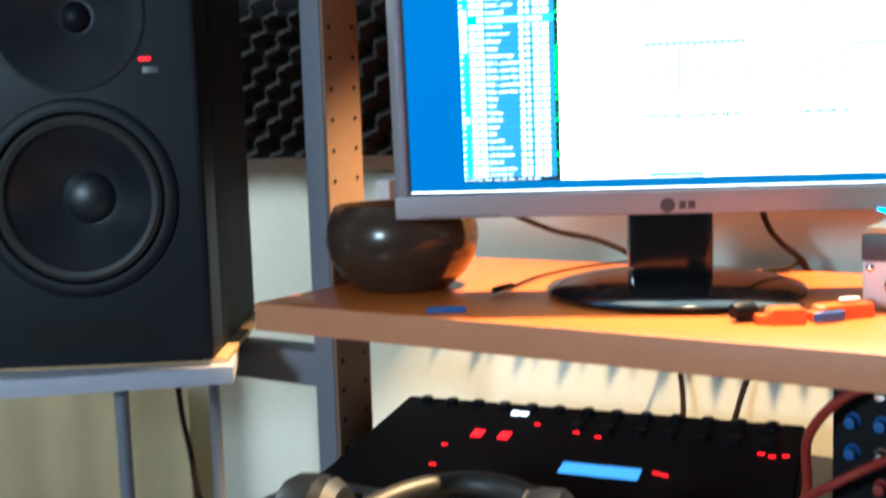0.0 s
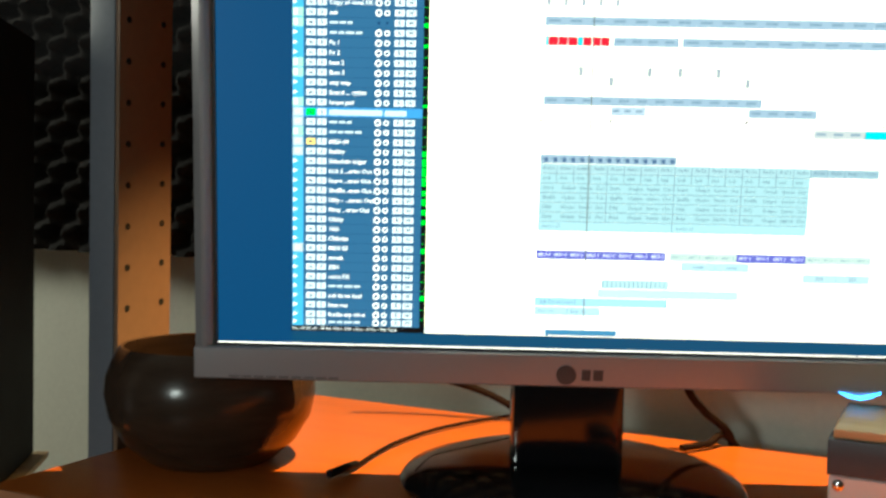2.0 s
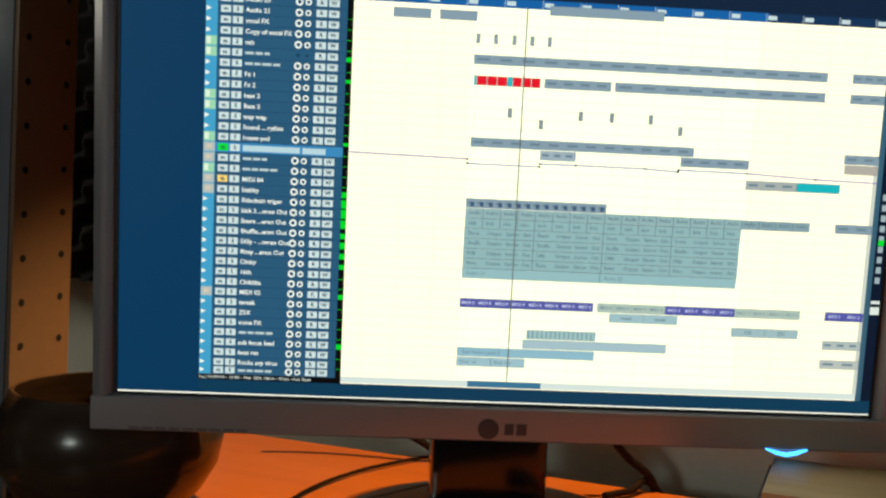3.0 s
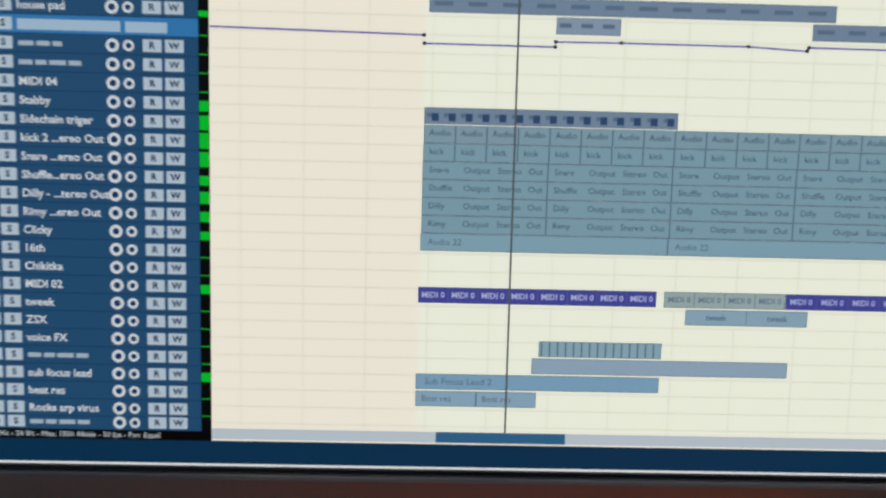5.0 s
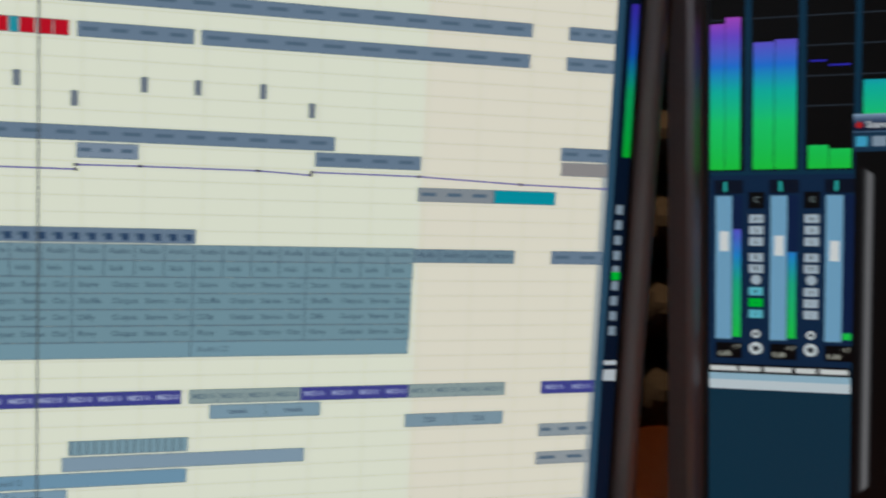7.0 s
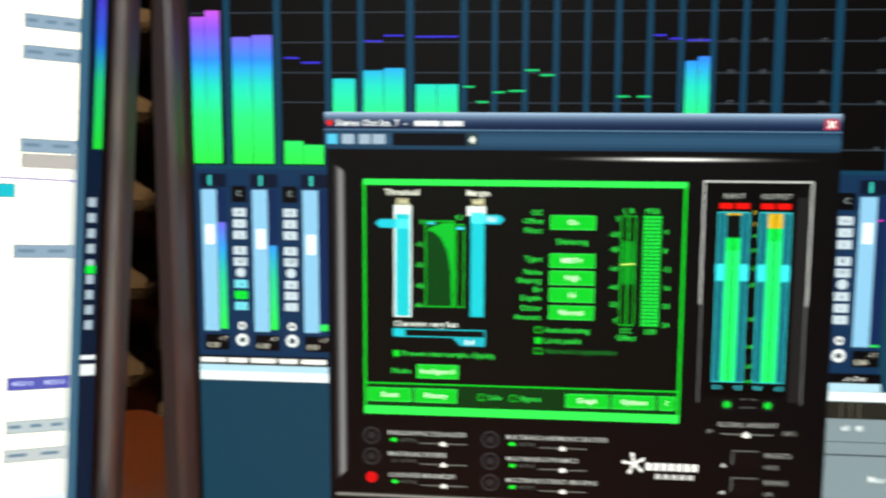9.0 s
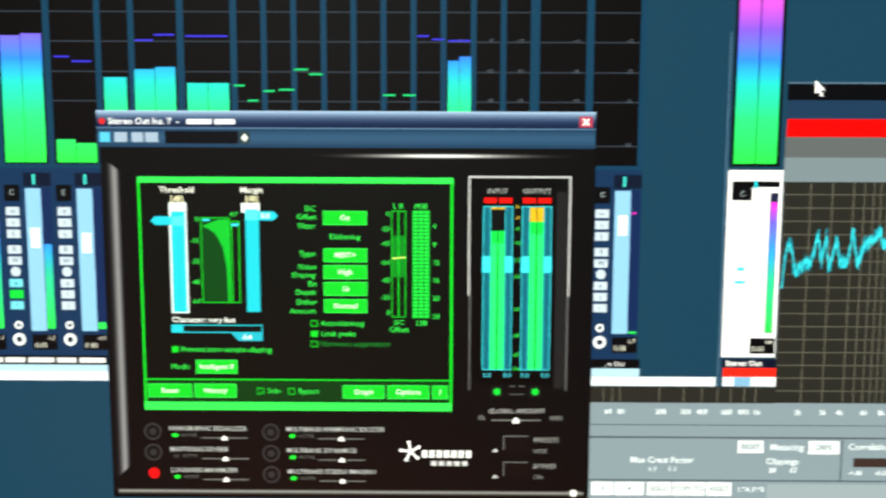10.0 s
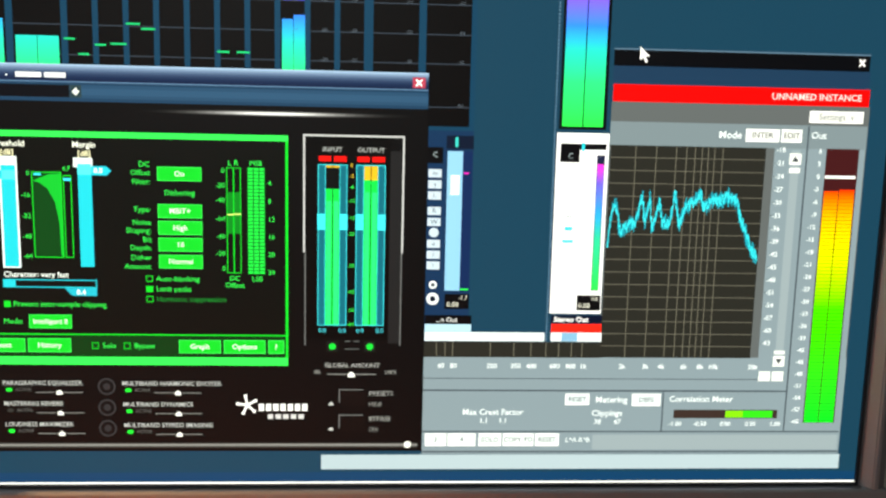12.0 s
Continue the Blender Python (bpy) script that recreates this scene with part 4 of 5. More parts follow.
    for u in (226.5, 243.5):
        ui(s, "clip_light", ink(225, 24, 22), 13, (u + 0.4, u + 5.8, 151, 153.4), (u + 7, u + 12.6, 151, 153.4))
        ui(s, "meter_case", ink(16, 96, 112), 12, (u, u + 13, 76.3, 149.7))
        ui(s, "meter_line", ink(60, 205, 215), 14, *edges(u, u + 13, 76.3, 149.7, 0.35), (u + 3.1, u + 3.4, 76.6, 149.4), (u + 9.6, u + 9.9, 76.6, 149.4))
        ui(s, "meter_dark", ink(14, 18, 18), 12.5, (u + 3.4, u + 9.6, 76.6, 149.4))
        high = 138.8 if u < 240 else 143.0
        ui(s, "level", ink(20, 218, 74), 13, (u + 3.5, u + 6.3, 76.6, high), (u + 6.7, u + 9.5, 76.6, high))
        ui(s, "level", ink(44, 244, 120), 13.5, (u + 3.9, u + 5.9, 76.6, high - 5.5), (u + 7.1, u + 9.1, 76.6, high - 5.5))
        amber = (148.3, 149.2) if u < 240 else (143.0, 149.2)
        ui(s, "level", ink(214, 170, 40), 13, (u + 3.5, u + 6.3, *amber), (u + 6.7, u + 9.5, *amber))
        ui(s, "gain_knob", ink(60, 226, 240), 15, (u - 0.2, u + 3.4, 120.4, 127.6), (u + 9.6, u + 13.2, 120.4, 127.6))
        caption(s, "0.0", u + 2.2, 73.9, 2.9, ink(70, 205, 220), 13, "CENTER")
        caption(s, "0.0", u + 11.2, 73.9, 2.9, ink(70, 205, 220), 13, "CENTER")
    for words, v in (("0", 149.4), ("-3", 144.6), ("-6", 139.8), ("-10", 133.5), ("-15", 125.8), ("-20", 118.6), ("-30", 104), ("-40", 92), ("-50", 83.4), ("-Inf", 77)):
        caption(s, words, 241.4, v, 2.5, ink(220, 190, 60) if v > 143 else lime, 16, "CENTER")
    for u in (233.3, 250.4):
        ui(s, "bypass_key", ink(26, 30, 27), 12, (u - 2.6, u + 2.6, 63.8, 69))
        shape(s, "bypass_lamp", ink(24, 200, 60), 13, disc(u, 66.4, 1.6, 12))
    ui(s, "link_text", ink(80, 84, 84), 12, (239, 241.4, 68.6, 69.2), (243, 245.6, 68.6, 69.2), (239, 245.4, 65, 65.5))
    caption(s, "GLOBAL AMOUNT", 242.4, 57.4, 3.0, ink(168, 170, 168), 12, "CENTER")
    caption(s, "0%", 226.6, 54.2, 2.6, ink(140, 142, 140), 12, "CENTER")
    caption(s, "200%", 260, 54.2, 2.6, ink(140, 142, 140), 12, "CENTER")
    ui(s, "amount_line", ink(120, 122, 120), 12, (231, 253.2, 53, 53.5))
    shape(s, "amount_knob", ink(240, 240, 236), 13, [(240.4, 51.8), (243.6, 51.8), (243.6, 53.2), (242, 54.8), (240.4, 53.2)])
    for v, first, second in ((44.0, "PRESETS", "HIDE"), (31.8, "BYPASS", "ON")):
        ui(s, "switch", ink(100, 102, 102), 12, (236.4, 247.6, v + 1.6, v + 2.1), (236.4, 236.9, v - 4.4, v + 1.6))
        ui(s, "switch", ink(20, 17, 17), 11.5, (237.2, 248.6, v - 6, v + 1.4))
        shape(s, "switch_mark", ink(190, 192, 190), 12, [(231.6, v - 5.6), (234.2, v - 5.6), (233.4, v - 4.2), (232.4, v - 4.2)])
        caption(s, first, 250.2, v, 3.1, ink(150, 152, 150), 12)
        caption(s, second, 250.2, v - 5.2, 2.7, ink(130, 132, 130), 12)


def analyser(s, heat):
    """The grey spectrum window with its red banner and output meter."""
    face, rim, text = ink(122, 138, 146), ink(96, 108, 116), ink(226, 236, 238)
    ui(s, "window_title", ink(10, 12, 16), 5, (357, 474.4, 196, 203.4))
    ui(s, "window_line", ink(80, 104, 124), 6, (357, 474.4, 203.0, 203.7))
    ui(s, "window_bar", ink(30, 54, 78), 5, (357, 475, 188, 196))
    shape(s, "close_mark", WHITE, 7, [(469, 198.4), (469.8, 198.1), (472.4, 201.2), (471.6, 201.6)])
    shape(s, "close_mark", WHITE, 7.5, [(471.6, 198.1), (472.4, 198.4), (469.8, 201.6), (469, 201.2)])
    ui(s, "red_banner", ink(205, 10, 14), 6, (357.4, 475.6, 180.2, 188))
    caption(s, "UNNAMED INSTANCE", 472, 184.0, 4.2, ink(240, 205, 200), 7, "RIGHT", 0.05)
    ui(s, "window_body", ink(88, 93, 94), 2.4, (357, 476.4, 69, 180.2))
    ui(s, "window_body", ink(88, 93, 94), 2.4, (275, 476.4, 14.4, 69))
    ui(s, "window_body", ink(112, 126, 132), 3, (357, 476.2, 160.8, 171.4))
    ui(s, "window_body", face, 3, (275, 476.6, 14.4, 62), (433.4, 476, 14.4, 160.8))
    ui(s, "window_foot", ink(164, 182, 190), 4, (228.4, 477.4, 7, 14.2))
    ui(s, "window_line", ink(70, 80, 88), 4, (275, 476.4, 15.2, 16), (275, 448.4, 45.2, 46), (448.2, 449.0, 25.4, 171), (388.6, 389.3, 25.6, 45), (275, 476, 25.2, 25.9), (275, 446, 51.2, 51.6))
    button(s, 448.4, 473.6, 172.6, 178, "Settings  v", (222, 222, 216), (140, 145, 145), 4.0, 5)
    caption(s, "Mode", 406.9, 166.3, 4.6, text, 6, "LEFT", 0.08)
    button(s, 419.4, 435.1, 163.5, 169.3, "INTER", (226, 228, 224), (90, 95, 95), 3.6, 5)
    button(s, 436, 445.6, 163.5, 169.4, "EDIT", (226, 228, 224), (90, 95, 95), 3.6, 5)
    caption(s, "Out", 449.8, 166.8, 4.4, text, 6, "LEFT", 0.05)
    # the graph
    ui(s, "graph_well", ink(40, 40, 36), 4, (357.6, 429.4, 61.8, 160.8), (275, 357.7, 61.6, 68.9))
    grid = [(u - 0.2, u + 0.2, 62, 160.6) for u in (369.2, 378.7, 387.9, 392.6, 396.6, 399.8, 402.7, 405.6, 409.4)]
    grid += [(u - 0.2, u + 0.2, 62, 68.8) for u in (281, 285, 288.5, 306, 317, 325, 332, 338, 344, 349)]
    ui(s, "graph_grid", ink(98, 96, 84), 5, *grid)
    ui(s, "graph_grid", ink(92, 90, 80), 5.4, *[(357.8, 429.2, v - 0.2, v + 0.2) for v in np.arange(67.4, 160, 5.86)])
    path = random.Random(4)
    knots = ((357.8, 115), (359, 130), (360.8, 135), (363.4, 122.5), (366.9, 125), (370.4, 127), (373, 138), (374.8, 127), (376.5, 138), (378.3, 124), (381, 136), (382.8, 127), (386.3, 126), (388, 140),
             (390.7, 126), (393.3, 134), (396.8, 136), (400.3, 140), (402, 133), (405.6, 138), (409.1, 137), (412.6, 139), (417, 138), (418.8, 131), (421.4, 125), (425, 116), (428.6, 110))
    steps = 230
    for shade, layer, spread in ((ink(24, 140, 158), 6, 2.0), (ink(50, 205, 218), 7, 1.3)):
        rects, last = [], 116.0
        for k in range(steps):
            u = 358.0 + 71.0 * k / steps
            v = float(np.interp(u, *zip(*knots))) - 1.0 + path.uniform(-1, 1) * spread * 1.5
            low, high = min(v, last), max(v, last)
            rects.append((u, u + 0.36, low - path.uniform(0.2, spread), high + path.uniform(0.2, spread)))
            last = v
        ui(s, "spectrum", shade, layer, *rects)
    for n in range(16):
        v = 160.0 - 6.05 * n
        caption(s, str(-18 - 3 * n), 438.6, v, 3.2, text, 6, "RIGHT", 0.05)
        ui(s, "scale_tick", ink(70, 80, 86), 5, (433.6, 435, v - 0.15, v + 0.15))
    ui(s, "scroll_slot", ink(138, 152, 158), 4, (441.4, 445.4, 58, 160))
    for v in (156, 60.4):
        ui(s, "scroll_key", ink(228, 232, 228), 5, (440.6, 446.2, v - 2.6, v + 2.6))
        d = 1 if v > 100 else -1
        shape(s, "scroll_key", ink(60, 66, 70), 6, [(441.8, v - 1.2 * d), (445, v - 1.2 * d), (443.4, v + 1.4 * d)])
    ui(s, "scroll_key", ink(228, 232, 228), 5, (440.8, 446, 149.6, 152), (440.8, 446, 63.8, 65.6), (434.2, 439.8, 50.6, 55.4), (440.6, 446.2, 50.6, 55.4))
    ui(s, "output_well", ink(62, 26, 28), 4, (457.7, 473.2, 30, 161))
    ui(s, "level", heat, 5, (458.2, 465, 30.2, 141.6), (465.4, 472.6, 30.2, 142.4))
    ui(s, "level_gap", ink(10, 80, 14), 6, *[(458.2, 472.6, v, v + 0.22) for v in np.arange(31, 141, 1.7)])
    ui(s, "output_peak", ink(244, 244, 240), 6, (458, 472.4, 147.4, 148.8))
    for n, words in enumerate("6 3 0 -3 -6 -9 -12 -15 -18 -21 -24 -27 -30 -33 -36 -39 -42 -45 -48 -51 -54 -57 -60".split()):
        caption(s, words, 455.6, 159.8 - 5.87 * n, 3.0, text, 6, "RIGHT", 0.05)
    for u, words in zip((283.3, 289.1, 307, 318.1, 325.5, 336.4, 343.9, 349.8, 368.3, 379.3, 386.9, 397.7, 405.6, 411.8, 431), "60 80 200 300 400 600 800 1k 2k 3k 4k 6k 8k 10k 20k".split()):
        caption(s, words, u, 57.4, 3.2, text, 6, "CENTER", 0.06)
    # the lower panel
    button(s, 342.2, 353.6, 38.6, 44.2, "RESET", (214, 226, 228), (100, 112, 118), 3.2, 5)
    caption(s, "Metering", 364.2, 41.2, 4.2, text, 6, "CENTER", 0.06)
    button(s, 374, 387.7, 38.2, 44.2, "DBFS", (214, 226, 228), (100, 112, 118), 3.2, 5)
    caption(s, "Max Crest Factor", 308.2, 35.0, 4.0, text, 6, "CENTER", 0.05)
    caption(s, "Clippings", 362.4, 34.6, 4.0, text, 6, "CENTER", 0.05)
    caption(s, "1.1", 304, 30.8, 3.4, text, 6, "CENTER", 0.05)
    caption(s, "1.1", 313, 30.8, 3.4, text, 6, "CENTER", 0.05)
    caption(s, "38", 358, 30.4, 3.4, text, 6, "CENTER", 0.05)
    caption(s, "67", 367.6, 30.4, 3.4, text, 6, "CENTER", 0.05)
    caption(s, "Correlation Meter", 391.8, 41.6, 4.1, text, 6, "LEFT", 0.05)
    ui(s, "correlation_well", ink(56, 44, 40), 5, (394.4, 444.8, 32.2, 36.4))
    ui(s, "correlation", ink(120, 205, 30), 6, (419.5, 428, 32.6, 36))
    ui(s, "correlation", ink(50, 205, 36), 6, (428, 442.4, 32.6, 36))
    for u, words in ((395.4, "-1.00"), (407.5, "-0.50"), (419.8, "0.00"), (432, "0.50"), (444, "1.00")):
        caption(s, words, u, 29.4, 3.0, text, 6, "CENTER", 0.05)
    for u0, u1, words in ((276.6, 286.6, "3"), (287.3, 300.4, "4"), (301.9, 312.6, "SOLO"), (313.4, 327.9, "COPY TO"), (328.7, 340, "RESET")):
        button(s, u0, u1, 18.4, 24.6, words, (222, 232, 232), (110, 120, 124), 3.2, 5)
    caption(s, "L^A.R^B", 343, 21.4, 3.4, text, 6)
    ui(s, "foot_strip", ink(138, 152, 158), 4, (356, 475.6, 16.6, 24))
    shape(s, "mouse_arrow", WHITE, 9, [(368.6, 204.6), (368.6, 198.6), (370.2, 199.8), (371.2, 197.4), (372.2, 197.9), (371.2, 200.2), (373, 200.4)])


mixer(screen_2)


# ---- marks on the bezel ----
def bezel_marks(bez, c, led):
    badge = part("badge", lathe([(0, 0), (0.0066, 0), (0.0066, 0.0006), (0, 0.0007)], 28), M_BADGE, bez, "round dark grey badge", pose(c, -0.0063, -0.0152) @ FACE)
    for u0, u1, v0, v1 in ((0.0102, 0.0160, -0.0187, -0.0115), (0.0178, 0.0242, -0.0187, -0.0115)):
        part("badge_bar", box(c + u0, c + u1, -0.0066, -0.0061, v0, v1), M_BADGE, bez)
    for k in range(9):
        part("label_bar", box(0.008 + 0.0083 * k, 0.0148 + 0.0083 * k, -0.0064, -0.0061, -0.0222, -0.0205), M_FAINT, bez, smooth=False)
    if led:
        bm = bmesh.new()
        pts = [(-0.0135, 0.0024), (-0.007, -0.0006), (0, -0.002), (0.007, -0.0006), (0.0135, 0.0024), (0.0135, 0.0032), (0.007, 0.0014), (0, 0.0002), (-0.007, 0.0014), (-0.0135, 0.0032)]
        low = [bm.verts.new((led + x, -0.0066, -0.0252 + z)) for x, z in pts]
        high = [bm.verts.new((led + x, -0.0052, -0.0252 + z)) for x, z in pts]
        bm.faces.new(low)
        bm.faces.new(high)
        for k in range(len(pts)):
            bm.faces.new((low[k], low[(k + 1) % len(pts)], high[(k + 1) % len(pts)], high[k]))
        part("power_light", bm, M_LED_BLUE, bez, "blue curved power light", smooth=False)


M_BADGE = surface("badge_grey", (0.07, 0.07, 0.08), 0.35, vary=0.1)
M_FAINT = surface("faint_print", (0.2, 0.19, 0.2), 0.5, vary=0.1)
bezel_marks(bez_1, 0.2312, 0.4237)
bezel_marks(bez_2, 0.236, 0.43)


# ---- things on the shelf ----
def bowl(m):
    ob = thing("bowl", m, "dark brown glazed stoneware bowl on the shelf", "bowl")
    outer = [(0, 0.0), (0.044, 0.0), (0.049, 0.003), (0.064, 0.016), (0.0745, 0.034), (0.078, 0.052), (0.0765, 0.066), (0.071, 0.079), (0.0675, 0.0855), (0.066, 0.0868)]
    inner = [(0.064, 0.0862), (0.066, 0.078), (0.071, 0.065), (0.073, 0.052), (0.070, 0.036), (0.06, 0.019), (0.04, 0.008), (0, 0.007)]
    part("body", lathe(outer + inner, 64), M_BOWL, ob)
    return ob


bowl(pose(-0.026, 0.087, 1.0))


def wall_socket(m):
    ob = thing("wall_socket", m, "small white plastic socket on the wall behind the bowl", "socket")
    part("plate", box(0, 0.05, -0.006, 0, 0, 0.048, 0.002), M_WHITE, ob)
    part("plug", box(0.012, 0.038, -0.028, -0.0062, 0.010, 0.038, 0.004, 3), M_WHITE, ob, "white plug in the socket")
    return ob


wall_socket(on_desk(-0.196, WALL_B, 1.058))

strip_tag = thing("plastic_tag", pose(0.037, -0.062, 1.0, 0, 0, 4), "small flat blue plastic tag lying on the shelf", "tag")
part("body", box(-0.017, 0.017, -0.006, 0.006, 0, 0.0035, 0.001), M_BLUE, strip_tag)


def cable(points, radius, label, material=None, name="cable"):
    ob = thing(name, pose(0, 0, 0), label, "cable")
    part("cord", tube(points, radius), material or M_CABLE, ob)
    return ob


loose = cable([(0.086, 0.058, 1.003), (0.11, 0.135, 1.003), (0.15, 0.2, 1.003), (0.21, 0.255, 1.003), (0.27, 0.285, 1.004)], 0.0015, "thin dark cable with a plug lying on the shelf")
part("plug", tube([(0.071, 0.033, 1.004), (0.078, 0.045, 1.0045), (0.087, 0.062, 1.004)], 0.003, 10, 4), M_BLACK, loose, "black moulded plug")


def desk_point(a, b, z):
    p = DESK @ Vector((a, b, z))
    return (p.x, p.y, p.z)


cable([desk_point(0.10, 0.33, 1.06), desk_point(0.14, 0.355, 1.04), desk_point(0.19, 0.37, 1.028), desk_point(0.228, 0.385, 1.006), desk_point(0.245, 0.42, 0.96), desk_point(0.26, 0.44, 0.86), desk_point(0.27, 0.42, 0.80)], 0.0034, "dark reddish power cable running down behind the shelf")
cable([desk_point(0.375, 0.34, 1.09), desk_point(0.386, 0.352, 1.05), desk_point(0.395, 0.372, 1.03), desk_point(0.414, 0.392, 1.004), desk_point(0.40, 0.43, 0.95), desk_point(0.345, 0.44, 0.88), desk_point(0.325, 0.42, 0.80)], 0.0034, "dark reddish power cable running down behind the shelf")
cable([desk_point(0.385, 0.34, 1.0045), desk_point(0.40, 0.365, 1.0045), desk_point(0.414, 0.392, 1.004), desk_point(0.46, 0.43, 0.93), desk_point(0.52, 0.42, 0.85), desk_point(0.53, 0.4, 0.80)], 0.0028, "thin dark cable running down behind the shelf")


def small_box(m):
    """A pale instrument box with screws and a round socket."""
    ob = thing("instrument_box", m, "white metal instrument box with screws and a socket", "box")
    part("case", box(0, 0.115, 0, 0.10, 0, 0.040, 0.0025, 3), M_WHITE, ob)
    for u, v in ((0.0055, 0.0345), (0.0055, 0.0055), (0.1095, 0.0345), (0.1095, 0.0055)):
        screw = part("screw", lathe([(0, 0), (0.0036, 0), (0.0034, 0.0009), (0.0018, 0.0016), (0, 0.0018)], 18), M_CHROME, ob, "chrome screw", pose(u, -0.0001, v) @ FACE)
        part("slot", box(-0.0026, 0.0026, -0.0003, 0.0003, 0.0014, 0.0021), M_HOLE, screw, smooth=False)
    socket = part("socket", lathe([(0, 0), (0.0078, 0), (0.0078, 0.002), (0.0062, 0.003), (0.0045, 0.003), (0.0042, 0.0012), (0, 0.001)], 28), M_CHROME, ob, "round metal socket", pose(0.0245, -0.0001, 0.021) @ FACE)
    part("socket_core", lathe([(0, 0.0011), (0.0034, 0.0011), (0.0034, 0.0022), (0, 0.0024)], 16), M_BLACK, socket)
    return ob


small_box(pose(0.380, -0.072, 1.0, 0, 0, -25.5))
lid_box = thing("dark_box", pose(0.380, -0.072, 1.0402, 0, 0, -25.5), "dark navy box standing on the white box", "box")
part("case", box(-0.001, 0.116, -0.001, 0.10, 0, 0.0215, 0.0015), M_NAVY, lid_box)
block = thing("wooden_block", pose(0.380, -0.072, 1.0619, 0, 0, -25.5), "pale wooden board lying on the dark box", "board")
part("body", box(0.002, 0.115, 0.001, 0.098, 0, 0.0055, 0.001), M_PALEWOOD, block)

# a black cord end and two orange clips at the shelf's front
cord = thing("cable_end", pose(0.294, -0.112, 1.0, 0, 0, 24), "black rubber cable end lying on the shelf", "cable")
part("sleeve", tube([(-0.022, -0.003, 0.008), (-0.010, 0.0, 0.008), (0.006, 0.003, 0.007), (0.022, 0.003, 0.006), (0.034, 0.0, 0.005)], 0.0046, 14, 5), M_RUBBER, cord)
part("collar", lathe([(0, -0.010), (0.006, -0.010), (0.0076, -0.004), (0.0076, 0.005), (0.0062, 0.009), (0, 0.009)], 24), M_BLACK, cord, "", pose(-0.018, -0.002, 0.0085, 0, 90, 0))


def clip_thing(m, long, label):
    ob = thing("plastic_clip", m, label, "clip", "orange clips on the shelf")
    bm = box(-long / 2, long / 2, -0.0095, 0.0095, 0, 0.0145, 0.0035, 3)
    for v in bm.verts:
        if v.co.z > 0.006:
            v.co.y *= 0.8
            v.co.z -= 0.0035 * (v.co.x / (long / 2)) ** 2
    part("body", bm, M_ORANGE, ob)
    part("jaw", box(-long / 2 - 0.009, -long / 2 + 0.002, -0.006, 0.006, 0.0008, 0.0075, 0.002, 2), M_ORANGE, ob)
    if long > 0.04:
        part("sticker", lathe([(0, 0), (0.007, 0), (0.0068, 0.0012), (0, 0.0014)], 24, (1.35, 0.7)), M_WHITE, ob, "white oval sticker", pose(long * 0.12, 0, 0.0141))
    return ob


clip_thing(pose(0.308, -0.130, 1.0, 0, 0, 8), 0.028, "short translucent orange plastic clip on the shelf")
second = clip_thing(pose(0.356, -0.108, 1.0, 0, 0, 26), 0.048, "long orange plastic clip with a blue tip")
part("tip", box(-0.036, -0.0095, -0.0145, -0.0098, 0.001, 0.0085, 0.0015), M_BLUE, second, "blue plastic tip")


# ---- speaker on its stand ----
def plate(x0, x1, z0, z1, cx, cz, r, y, n=64):
    """A flat front with a round hole."""
    turns = sorted([2 * math.pi * k / n for k in range(n)] + [math.atan2(z - cz, x - cx) % (2 * math.pi) for x in (x0, x1) for z in (z0, z1)])
    bm = bmesh.new()
    inner, outer = [], []
    for a in turns:
        c, s = math.cos(a), math.sin(a)
        far = min((((x1 if c > 0 else x0) - cx) / c) if abs(c) > 1e-9 else 9, (((z1 if s > 0 else z0) - cz) / s) if abs(s) > 1e-9 else 9)
        inner.append(bm.verts.new((cx + r * c, y, cz + r * s)))
        outer.append(bm.verts.new((cx + far * c, y, cz + far * s)))
    for k in range(len(turns)):
        j = (k + 1) % len(turns)
        bm.faces.new((inner[k], inner[j], outer[j], outer[k]))
    return bm


